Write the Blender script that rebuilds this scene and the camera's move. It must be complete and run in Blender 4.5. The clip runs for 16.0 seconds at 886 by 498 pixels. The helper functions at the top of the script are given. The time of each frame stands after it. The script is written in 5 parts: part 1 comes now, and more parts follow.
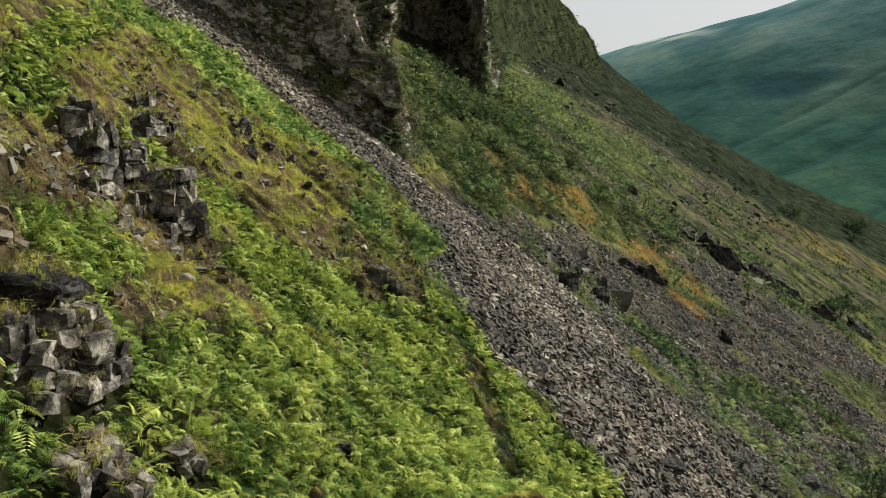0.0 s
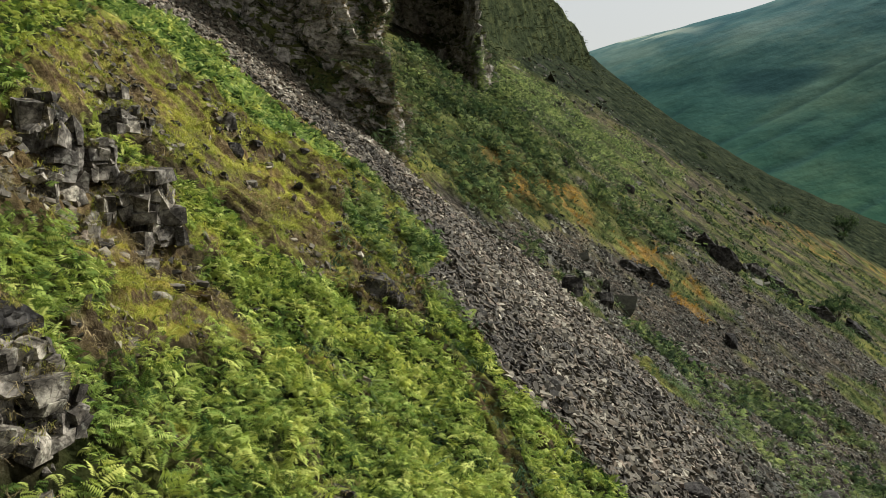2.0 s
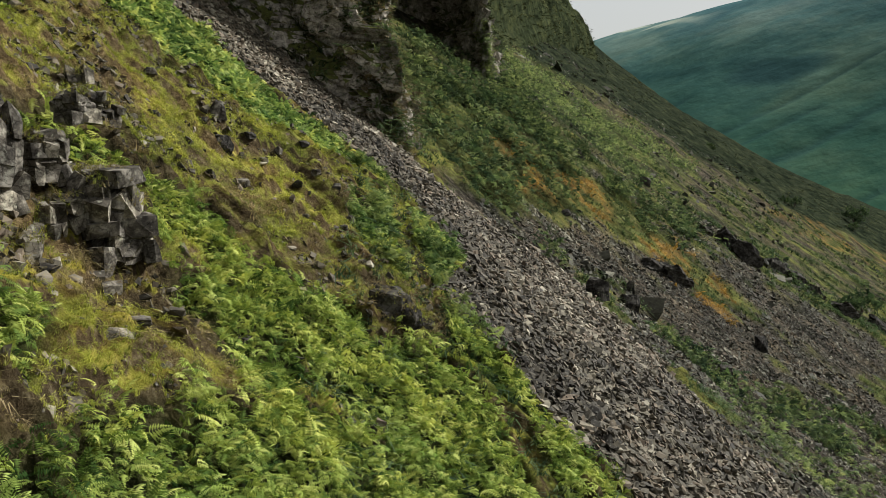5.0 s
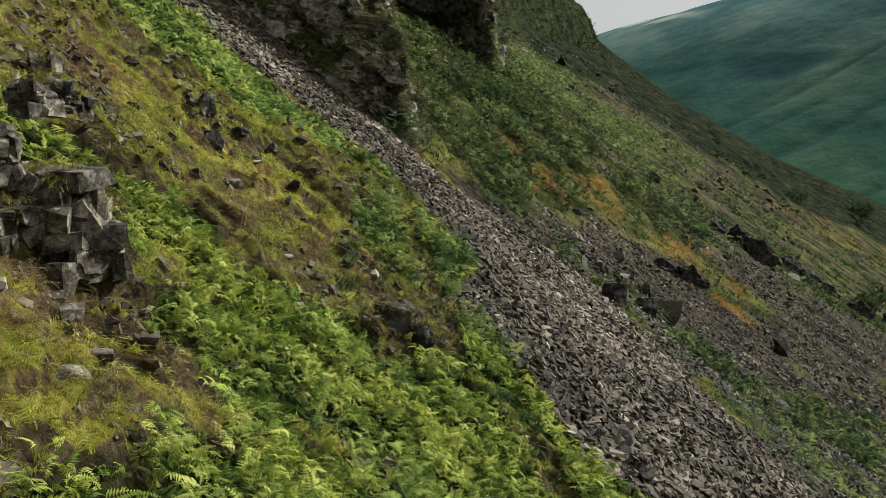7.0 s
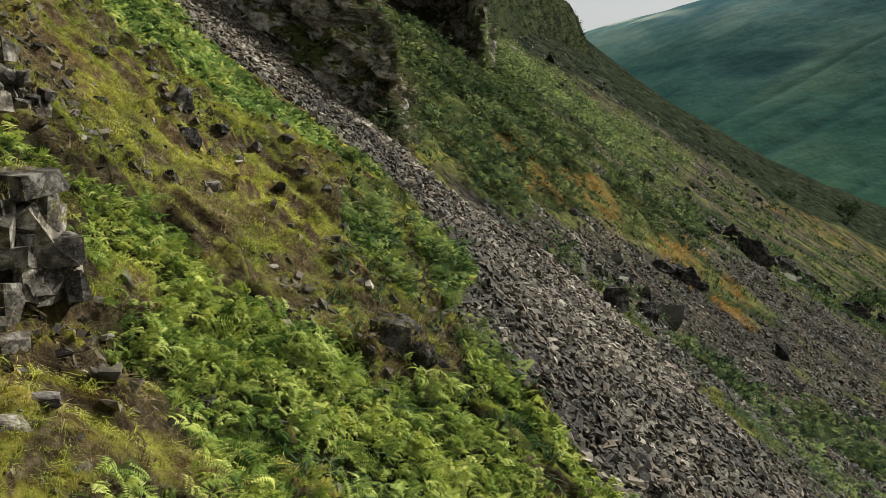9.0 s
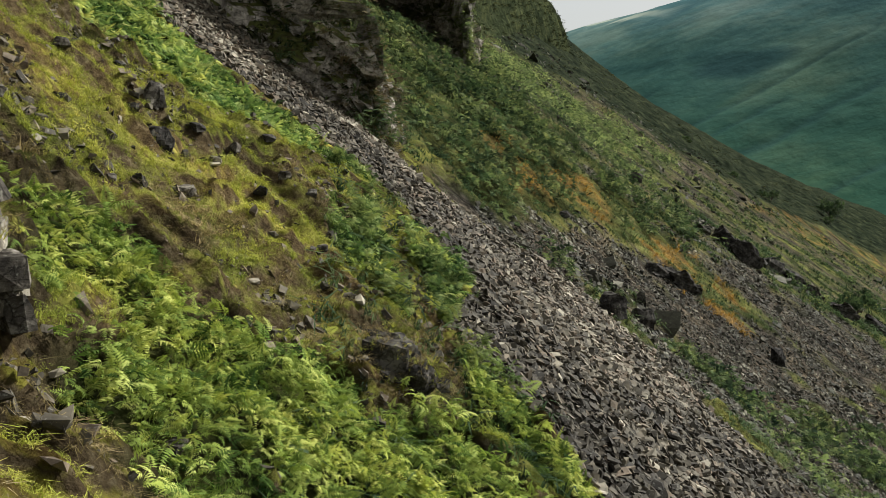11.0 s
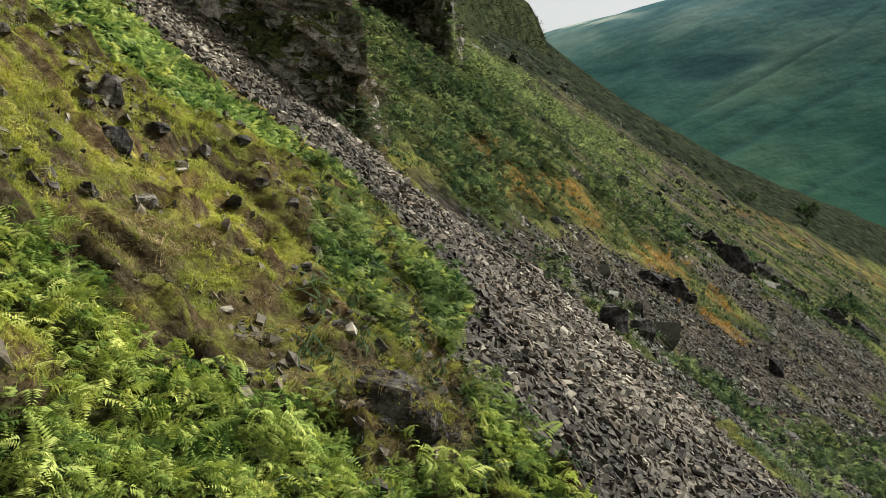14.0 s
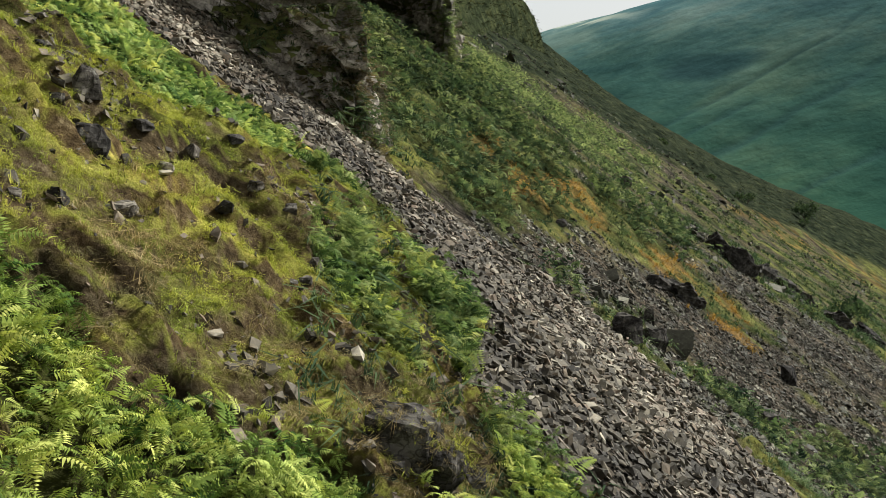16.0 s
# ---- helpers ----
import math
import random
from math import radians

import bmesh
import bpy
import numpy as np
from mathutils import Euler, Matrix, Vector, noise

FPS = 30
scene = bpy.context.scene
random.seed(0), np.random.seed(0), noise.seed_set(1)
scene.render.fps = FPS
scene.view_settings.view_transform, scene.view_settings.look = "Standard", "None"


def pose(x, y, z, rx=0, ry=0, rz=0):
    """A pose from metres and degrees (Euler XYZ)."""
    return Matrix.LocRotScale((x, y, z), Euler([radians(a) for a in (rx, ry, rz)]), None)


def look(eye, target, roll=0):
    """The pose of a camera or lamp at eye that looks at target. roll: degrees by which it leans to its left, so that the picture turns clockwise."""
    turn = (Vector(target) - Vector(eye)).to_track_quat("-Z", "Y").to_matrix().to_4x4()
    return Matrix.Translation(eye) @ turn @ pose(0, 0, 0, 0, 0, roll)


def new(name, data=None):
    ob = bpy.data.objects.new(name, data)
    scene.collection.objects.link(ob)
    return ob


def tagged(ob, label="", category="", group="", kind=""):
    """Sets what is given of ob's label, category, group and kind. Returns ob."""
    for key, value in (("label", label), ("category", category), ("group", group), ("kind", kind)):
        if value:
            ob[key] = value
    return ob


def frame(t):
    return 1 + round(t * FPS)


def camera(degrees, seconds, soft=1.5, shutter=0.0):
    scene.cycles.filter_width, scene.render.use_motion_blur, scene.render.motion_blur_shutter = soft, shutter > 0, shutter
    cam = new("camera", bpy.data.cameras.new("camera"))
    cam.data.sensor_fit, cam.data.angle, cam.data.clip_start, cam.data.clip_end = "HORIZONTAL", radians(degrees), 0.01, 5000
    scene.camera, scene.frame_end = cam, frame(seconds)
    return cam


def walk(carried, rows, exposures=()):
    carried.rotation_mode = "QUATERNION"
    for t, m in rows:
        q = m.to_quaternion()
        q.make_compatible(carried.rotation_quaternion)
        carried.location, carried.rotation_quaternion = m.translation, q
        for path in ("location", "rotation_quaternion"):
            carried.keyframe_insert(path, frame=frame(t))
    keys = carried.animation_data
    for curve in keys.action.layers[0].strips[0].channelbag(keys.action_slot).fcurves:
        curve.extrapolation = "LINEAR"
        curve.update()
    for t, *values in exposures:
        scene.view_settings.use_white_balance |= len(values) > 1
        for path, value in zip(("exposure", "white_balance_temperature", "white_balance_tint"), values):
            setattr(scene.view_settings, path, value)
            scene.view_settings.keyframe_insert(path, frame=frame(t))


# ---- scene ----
import itertools

cam = camera(53.1, 16.0, soft=0.4)
METRES, EYE, TILT, LEAN, TURN = 24.0, 20.0, -6.0, 0.0, 0.0
ROWS = [
    (0.0, 0.0, 0.0, 0.0, -0.0, 0.0, 0.0),
    (0.5, -0.0092, 0.0387, 0.0049, -0.29, -0.05, 0.03),
    (1.0, -0.0172, 0.0748, 0.0092, -0.51, -0.08, 0.05),
    (1.5, -0.0256, 0.1141, 0.0142, -0.73, -0.14, 0.09),
    (2.0, -0.0327, 0.1501, 0.0187, -0.91, -0.18, 0.11),
    (2.5, -0.0399, 0.1889, 0.0231, -1.02, -0.25, 0.17),
    (3.0, -0.0456, 0.2247, 0.0273, -1.06, -0.33, 0.23),
    (3.5, -0.0507, 0.2638, 0.0317, -1.05, -0.42, 0.29),
    (4.0, -0.0547, 0.2998, 0.0355, -0.99, -0.51, 0.35),
    (6.5, -0.0742, 0.4812, 0.0548, -0.74, -0.92, 0.59),
    (7.0, -0.078, 0.5127, 0.0579, -0.82, -0.96, 0.63),
    (7.5, -0.0823, 0.545, 0.0611, -1.02, -1.01, 0.68),
    (8.0, -0.0865, 0.5728, 0.0638, -1.24, -1.04, 0.73),
    (8.5, -0.0912, 0.6011, 0.0665, -1.5, -1.05, 0.77),
    (9.0, -0.0958, 0.6261, 0.069, -1.75, -1.06, 0.82),
    (11.5, -0.1165, 0.7537, 0.0824, -3.39, -1.06, 1.05),
    (12.0, -0.1201, 0.7775, 0.085, -3.77, -1.03, 1.1),
    (12.5, -0.1238, 0.8034, 0.0878, -4.06, -1.02, 1.13),
    (13.0, -0.1272, 0.8275, 0.0905, -4.27, -1.0, 1.15),
    (13.5, -0.131, 0.8538, 0.0932, -4.46, -0.99, 1.15),
    (14.0, -0.1344, 0.8782, 0.0959, -4.61, -0.98, 1.16),
    (14.5, -0.138, 0.905, 0.0987, -4.76, -0.98, 1.17),
    (15.0, -0.1413, 0.9299, 0.1013, -4.83, -0.98, 1.16),
    (15.5, -0.1445, 0.9573, 0.1038, -4.91, -0.98, 1.17),
    (16.0, -0.147, 0.9827, 0.1066, -4.98, -0.99, 1.16),
]
walk(cam, [(t, pose(0, 0, EYE, TILT, LEAN, TURN) @ pose(METRES * x, METRES * y, METRES * z, 90 + pitch, roll, yaw)) for t, x, y, z, yaw, pitch, roll in ROWS], [(0.0, 0.95, 6150, 9), (4.0, 0.9, 6150, 9), (6.5, 0.71, 6150, 9), (7.5, 0.71, 6150, 9), (9.0, 0.79, 6150, 9), (12.0, 0.97, 6150, 9), (16.0, 1.12, 6150, 9)])


# ---- world and light ----
SUN_AZIMUTH, SUN_HEIGHT = 60.0, 36.0     # degrees to the right of straight ahead (+y); above the horizon
world = bpy.data.worlds.new("daylight")
scene.world = world
world.use_nodes = True
wn = world.node_tree.nodes
sky = wn.new("ShaderNodeTexSky")
sky.sky_type, sky.sun_disc = "NISHITA", False
sky.sun_elevation, sky.sun_rotation = radians(SUN_HEIGHT), radians(SUN_AZIMUTH)
sky.air_density, sky.dust_density, sky.ozone_density = 1.0, 4.0, 1.0
veil = wn.new("ShaderNodeMix")                     # thin high cloud over the whole sky
veil.data_type = "RGBA"
veil.inputs[0].default_value = 0.8
veil.inputs[7].default_value = (5.5, 5.4, 5.0, 1)
world.node_tree.links.new(sky.outputs[0], veil.inputs[6])
world.node_tree.links.new(veil.outputs[2], wn["Background"].inputs[0])
wn["Background"].inputs[1].default_value = 0.066
sun = new("sun", bpy.data.lights.new("sun", "SUN"))
sun.data.energy, sun.data.angle, sun.data.color = 5.0, radians(0.6), (1.0, 0.965, 0.88)
to_sun = Vector((math.sin(radians(SUN_AZIMUTH)) * math.cos(radians(SUN_HEIGHT)),
                 math.cos(radians(SUN_AZIMUTH)) * math.cos(radians(SUN_HEIGHT)), math.sin(radians(SUN_HEIGHT))))
sun.matrix_world = look(to_sun * 300, (0, 0, 0))


# ---- materials ----
def material(name, rough=0.9, shine=0.0):
    m = bpy.data.materials.new(name)
    m.use_nodes = True
    b = m.node_tree.nodes["Principled BSDF"]
    b.inputs["Roughness"].default_value = rough
    b.inputs["Specular IOR Level"].default_value = shine
    return m, m.node_tree.nodes, m.node_tree.links, b


def place(n, l, scale=1.0, stretch=(1, 1, 1)):
    g = n.new("ShaderNodeNewGeometry")
    mp = n.new("ShaderNodeMapping")
    mp.inputs["Scale"].default_value = [scale * s for s in stretch]
    l.new(g.outputs["Position"], mp.inputs[0])
    return mp.outputs[0]


def noisy(n, l, vec, scale, detail=6, rough=0.6):
    t = n.new("ShaderNodeTexNoise")
    t.inputs["Scale"].default_value, t.inputs["Detail"].default_value, t.inputs["Roughness"].default_value = scale, detail, rough
    l.new(vec, t.inputs["Vector"])
    return t.outputs["Fac"]


def ramp(n, l, fac, *stops):
    r = n.new("ShaderNodeValToRGB")
    e = r.color_ramp.elements
    while len(e) < len(stops):
        e.new(0.5)
    for el, (p, c) in zip(e, stops):
        el.position, el.color = p, (*c, 1)
    l.new(fac, r.inputs[0])
    return r.outputs[0]


def mix(n, l, fac, a, b, how="MIX"):
    m = n.new("ShaderNodeMix")
    m.data_type, m.blend_type = "RGBA", how
    for sock, v in ((m.inputs[0], fac), (m.inputs[6], a), (m.inputs[7], b)):
        if isinstance(v, (int, float)):
            sock.default_value = v
        elif isinstance(v, tuple):
            sock.default_value = (*v, 1)
        else:
            l.new(v, sock)
    return m.outputs[2]


def bump(n, l, b, height, strength, distance):
    k = n.new("ShaderNodeBump")
    k.inputs["Strength"].default_value, k.inputs["Distance"].default_value = strength, distance
    l.new(height, k.inputs["Height"])
    l.new(k.outputs[0], b.inputs["Normal"])


def math_node(n, l, op, a, b=0.0):
    m = n.new("ShaderNodeMath")
    m.operation, m.use_clamp = op, False
    for sock, v in zip(m.inputs, (a, b)):
        if isinstance(v, (int, float)):
            sock.default_value = v
        else:
            l.new(v, sock)
    return m.outputs[0]


def attribute(n, name):
    a = n.new("ShaderNodeAttribute")
    a.attribute_name = name
    return a.outputs["Fac"]


def rock_material(name, dark, mid, light, lichen=(0.36, 0.36, 0.30), lichen_amount=0.5, by_object=False, moss=0.0):
    m, n, l, b = material(name, 0.85, 0.05)
    p = place(n, l)
    base = ramp(n, l, noisy(n, l, p, 1.9, 9, 0.66), (0.36, dark), (0.50, mid), (0.62, light))
    cell = n.new("ShaderNodeTexVoronoi")
    cell.feature = "DISTANCE_TO_EDGE"
    cell.inputs["Scale"].default_value = 2.3
    warped = n.new("ShaderNodeVectorMath")
    warped.operation = "ADD"
    twist = n.new("ShaderNodeTexNoise")
    twist.inputs["Scale"].default_value, twist.inputs["Detail"].default_value = 2.0, 4
    l.new(p, twist.inputs["Vector"])
    l.new(place(n, l, 1, (1.0, 1.0, 1.6)), warped.inputs[0])
    l.new(twist.outputs["Color"], warped.inputs[1])
    l.new(warped.outputs[0], cell.inputs["Vector"])
    base = mix(n, l, 0.8, base, ramp(n, l, cell.outputs["Distance"], (0.0, (0.25, 0.24, 0.23)), (0.07, (1.0, 1.0, 1.0))), "MULTIPLY")
    spots = ramp(n, l, noisy(n, l, p, 5.0, 5, 0.7), (0.60 - 0.08 * lichen_amount, (0, 0, 0)), (0.66, (1, 1, 1)))
    base = mix(n, l, math_node(n, l, "MULTIPLY", spots, lichen_amount), base, lichen)
    tone = n.new("ShaderNodeObjectInfo").outputs["Random"] if by_object else attribute(n, "tint")
    base = mix(n, l, 0.75, base, ramp(n, l, tone, (0.0, (0.42, 0.40, 0.40)), (0.55, (0.86, 0.81, 0.78)), (0.85, (1.15, 1.1, 1.02)), (1.0, (1.5, 1.42, 1.28))), "MULTIPLY")
    if moss:
        up = n.new("ShaderNodeSeparateXYZ")
        l.new(n.new("ShaderNodeNewGeometry").outputs["Normal"], up.inputs[0])
        grown = math_node(n, l, "ADD", up.outputs[2], math_node(n, l, "MULTIPLY", noisy(n, l, p, 1.3, 5), 0.9))
        base = mix(n, l, ramp(n, l, grown, (1.12 - 0.3 * moss, (0, 0, 0)), (1.30 - 0.3 * moss, (1, 1, 1))), base,
                   ramp(n, l, noisy(n, l, p, 3.0, 4), (0.35, (0.045, 0.04, 0.018)), (0.6, (0.075, 0.085, 0.02)), (0.75, (0.13, 0.10, 0.04))))
    l.new(base, b.inputs["Base Color"])
    bump(n, l, b, noisy(n, l, place(n, l, 1, (1.0, 1.0, 1.8)), 6.0, 6, 0.65), 0.8, 0.04)
    return m


ROCK = rock_material("outcrop_rock", (0.022, 0.020, 0.017), (0.088, 0.080, 0.067), (0.29, 0.270, 0.23), moss=0.35, by_object=True)
# darker copy of the rock: shade on its near faces is in the colour
SHADED_ROCK = rock_material("shaded_rock", (0.016, 0.015, 0.014), (0.036, 0.034, 0.031), (0.095, 0.090, 0.080), lichen_amount=0.15, moss=0.2, by_object=True)
CRAG = rock_material("crag_rock", (0.130, 0.120, 0.104), (0.30, 0.277, 0.238), (0.48, 0.448, 0.39), lichen_amount=0.25, moss=0.5)
# lighter copy of the rock, with sunlight put into its colour
SUNLIT_ROCK = rock_material("sunlit_rock", (0.10, 0.096, 0.084), (0.25, 0.24, 0.21), (0.42, 0.40, 0.35), moss=0.1, by_object=True)


def stone_material(name, tones, by_object=False):
    """Loose stones: each has its own tone, with a weathered skin and pale lichen specks."""
    m, n, l, b = material(name, 0.8, 0.12)
    p = place(n, l)
    tone = n.new("ShaderNodeObjectInfo").outputs["Random"] if by_object else attribute(n, "tint")
    base = ramp(n, l, tone, *tones)
    base = mix(n, l, 0.7, base, ramp(n, l, noisy(n, l, p, 3.2, 6, 0.6), (0.34, (0.55, 0.53, 0.52)), (0.5, (1.0, 0.97, 0.94)), (0.66, (1.4, 1.34, 1.25))), "MULTIPLY")
    specks = ramp(n, l, noisy(n, l, p, 11.0, 3, 0.6), (0.60, (0, 0, 0)), (0.68, (1, 1, 1)))
    base = mix(n, l, math_node(n, l, "MULTIPLY", specks, 0.35), base, (0.30, 0.29, 0.25))
    l.new(base, b.inputs["Base Color"])
    bump(n, l, b, noisy(n, l, p, 14.0, 4, 0.6), 0.5, 0.015)
    return m


SCREE_TONES = ((0.0, (0.022, 0.0195, 0.0155)), (0.35, (0.056, 0.0495, 0.0375)), (0.58, (0.088, 0.078, 0.058)), (0.70, (0.115, 0.089, 0.064)), (0.86, (0.140, 0.124, 0.093)), (1.0, (0.25, 0.229, 0.178)))
SCREE = stone_material("scree_stone", SCREE_TONES)
SCREE_PIECE = stone_material("scree_stone_single", SCREE_TONES, True)
GRAVEL = stone_material("fine_scree_stone", ((0.0, (0.020, 0.0195, 0.015)), (0.45, (0.041, 0.040, 0.030)), (0.8, (0.070, 0.068, 0.050)), (1.0, (0.17, 0.162, 0.125))))


def leaf_material(name, stops, glow=0.45, rough=0.55, patch=0.35):
    """Thin leaves that let light through; hue by the plant's own tint and by slow patches."""
    m, n, l, b = material(name, rough)
    col = ramp(n, l, attribute(n, "tint"), *stops)
    slow = ramp(n, l, noisy(n, l, place(n, l), patch, 4), (0.35, (0.62, 0.75, 0.75)), (0.5, (1.0, 1.0, 1.0)), (0.66, (1.14, 1.08, 0.95)))
    col = mix(n, l, 0.8, col, slow, "MULTIPLY")
    l.new(col, b.inputs["Base Color"])
    t = n.new("ShaderNodeBsdfTranslucent")
    l.new(mix(n, l, 0.75, col, (1.3, 1.3, 0.75), "MULTIPLY"), t.inputs[0])
    s = n.new("ShaderNodeMixShader")
    s.inputs[0].default_value = glow
    l.new(b.outputs[0], s.inputs[1])
    l.new(t.outputs[0], s.inputs[2])
    l.new(s.outputs[0], n["Material Output"].inputs[0])
    return m


BRACKEN = leaf_material("bracken_leaf", ((0.0, (0.028, 0.055, 0.015)), (0.35, (0.112, 0.160, 0.036)), (0.75, (0.270, 0.325, 0.072)), (1.0, (0.42, 0.445, 0.125))), 0.27, 0.45)
BRACKEN_EDGE = leaf_material("bracken_leaf_fresh", ((0.0, (0.026, 0.056, 0.020)), (0.40, (0.122, 0.182, 0.058)), (0.75, (0.255, 0.325, 0.105)), (1.0, (0.46, 0.48, 0.16))), 0.32, 0.45)
BRACKEN_PATH = leaf_material("bracken_leaf_deep", ((0.0, (0.016, 0.034, 0.012)), (0.5, (0.066, 0.100, 0.036)), (1.0, (0.25, 0.29, 0.11))), 0.36, 0.45)
BRACKEN_PALE = leaf_material("bracken_leaf_thin", ((0.0, (0.022, 0.036, 0.020)), (0.45, (0.088, 0.120, 0.055)), (1.0, (0.24, 0.275, 0.135))), 0.45, 0.6)
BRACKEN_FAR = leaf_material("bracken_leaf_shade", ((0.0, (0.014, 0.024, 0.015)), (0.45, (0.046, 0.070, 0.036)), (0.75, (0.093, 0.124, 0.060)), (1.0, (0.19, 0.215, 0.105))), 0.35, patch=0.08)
GRASS = leaf_material("moor_grass", ((0.0, (0.065, 0.070, 0.018)), (0.35, (0.205, 0.225, 0.040)), (0.70, (0.360, 0.372, 0.066)), (1.0, (0.53, 0.46, 0.17))), 0.32)
STRAW = leaf_material("dead_grass", ((0.0, (0.056, 0.044, 0.022)), (0.5, (0.160, 0.128, 0.058)), (1.0, (0.36, 0.28, 0.165))), 0.25)
RUST = leaf_material("orange_grass", ((0.0, (0.10, 0.062, 0.020)), (0.5, (0.25, 0.145, 0.036)), (1.0, (0.40, 0.26, 0.070))), 0.3)
BROWN_HEATHER = leaf_material("brown_heather", ((0.0, (0.045, 0.037, 0.025)), (0.5, (0.110, 0.088, 0.056)), (1.0, (0.21, 0.175, 0.108))), 0.15)
HEATHER = leaf_material("heather", ((0.0, (0.020, 0.023, 0.014)), (0.6, (0.046, 0.051, 0.029)), (1.0, (0.090, 0.094, 0.050))), 0.15)


def ground_material():
    m, n, l, b = material("hillside_soil", 0.95)
    p = place(n, l)
    turf = ramp(n, l, noisy(n, l, p, 1.1, 8, 0.7), (0.36, (0.050, 0.036, 0.018)), (0.45, (0.105, 0.088, 0.030)), (0.53, (0.165, 0.172, 0.036)), (0.68, (0.28, 0.25, 0.080)))
    broad = ramp(n, l, noisy(n, l, p, 0.06, 5, 0.6), (0.35, (0.55, 0.62, 0.55)), (0.55, (1, 1, 1)), (0.7, (1.25, 1.1, 0.8)))
    turf = mix(n, l, 0.8, turf, broad, "MULTIPLY")
    # dark soil under bracken, with the fronds' shade put into its colour
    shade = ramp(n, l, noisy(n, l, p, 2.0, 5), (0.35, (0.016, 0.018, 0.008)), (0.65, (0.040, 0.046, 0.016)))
    v = n.new("ShaderNodeTexVoronoi")
    v.inputs["Scale"].default_value = 3.2
    l.new(p, v.inputs["Vector"])
    grit = ramp(n, l, v.outputs["Color"], (0.1, (0.018, 0.016, 0.014)), (0.6, (0.052, 0.046, 0.038)), (0.95, (0.115, 0.101, 0.083)))
    grit = mix(n, l, 0.6, grit, ramp(n, l, noisy(n, l, p, 0.35, 6), (0.35, (0.6, 0.6, 0.62)), (0.65, (1.2, 1.12, 1.05))), "MULTIPLY")
    rust = ramp(n, l, noisy(n, l, p, 1.6, 6), (0.35, (0.070, 0.046, 0.020)), (0.65, (0.19, 0.120, 0.040)))
    lush = ramp(n, l, noisy(n, l, p, 0.9, 8, 0.7), (0.34, (0.020, 0.025, 0.013)), (0.52, (0.049, 0.059, 0.026)), (0.66, (0.096, 0.108, 0.048)))
    up = n.new("ShaderNodeSeparateXYZ")
    l.new(n.new("ShaderNodeNewGeometry").outputs["Normal"], up.inputs[0])
    bank = ramp(n, l, math_node(n, l, "ADD", up.outputs[2], math_node(n, l, "MULTIPLY", noisy(n, l, p, 1.7, 4), 0.25)), (0.73, (1, 1, 1)), (0.88, (0, 0, 0)))
    peat = ramp(n, l, noisy(n, l, p, 4.0, 5), (0.35, (0.036, 0.026, 0.016)), (0.55, (0.085, 0.063, 0.036)), (0.72, (0.17, 0.138, 0.086)))
    turf = mix(n, l, math_node(n, l, "MULTIPLY", bank, attribute(n, "close")), turf, peat)
    # heather ground, its colour also darkened for the shade on that slope
    heath = ramp(n, l, noisy(n, l, p, 0.35, 9, 0.7), (0.34, (0.010, 0.013, 0.009)), (0.52, (0.020, 0.025, 0.016)), (0.66, (0.036, 0.042, 0.026)))
    col = mix(n, l, attribute(n, "lush"), turf, lush)
    col = mix(n, l, attribute(n, "heath"), col, heath)
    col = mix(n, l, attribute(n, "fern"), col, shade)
    col = mix(n, l, attribute(n, "rust"), col, rust)
    col = mix(n, l, attribute(n, "grit"), col, grit)
    tuft = ramp(n, l, noisy(n, l, p, 0.24, 7, 0.65), (0.38, (0.34, 0.38, 0.38)), (0.50, (0.95, 0.95, 0.92)), (0.62, (1.5, 1.4, 1.15)))
    col = mix(n, l, 0.85, col, tuft, "MULTIPLY")
    l.new(col, b.inputs["Base Color"])
    bump(n, l, b, noisy(n, l, p, 2.5, 9, 0.75), 1.0, 0.30)
    return m


SOIL = ground_material()


def far_material():
    m, n, l, b = material("far_fell_hazed_grass", 0.95)
    p = place(n, l)
    # blue-green base: the haze over the distant fell is put into the colour
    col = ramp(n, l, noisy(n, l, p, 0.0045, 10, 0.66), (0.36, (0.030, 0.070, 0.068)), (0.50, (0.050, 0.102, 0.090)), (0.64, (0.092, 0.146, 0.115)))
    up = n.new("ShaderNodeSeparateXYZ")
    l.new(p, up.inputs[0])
    # colour turns bluer and paler with height, standing in for haze
    haze_zone = math_node(n, l, "ADD", math_node(n, l, "MULTIPLY", up.outputs[2], 0.0028), math_node(n, l, "MULTIPLY", noisy(n, l, p, 0.006, 6), 0.5))
    col = mix(n, l, 0.85, col, ramp(n, l, haze_zone, (0.15, (0.72, 0.88, 0.62)), (0.5, (0.95, 1.0, 0.92)), (0.95, (1.5, 1.35, 1.6))), "MULTIPLY")
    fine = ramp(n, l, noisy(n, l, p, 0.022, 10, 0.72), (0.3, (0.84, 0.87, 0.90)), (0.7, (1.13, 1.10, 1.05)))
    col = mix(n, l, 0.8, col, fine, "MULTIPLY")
    col = mix(n, l, attribute(n, "scrub"), col, (0.030, 0.066, 0.066))
    col = mix(n, l, attribute(n, "crest_light"), col, (0.34, 0.37, 0.30))
    l.new(col, b.inputs["Base Color"])
    bump(n, l, b, noisy(n, l, p, 0.012, 6, 0.6), 0.4, 10.0)
    return m


FAR = far_material()
BARK, bn, bl, bb = material("bark", 0.9)
bl.new(ramp(bn, bl, noisy(bn, bl, place(bn, bl, 1, (4, 4, 1)), 3.0), (0.35, (0.04, 0.032, 0.025)), (0.65, (0.13, 0.11, 0.09))), bb.inputs["Base Color"])


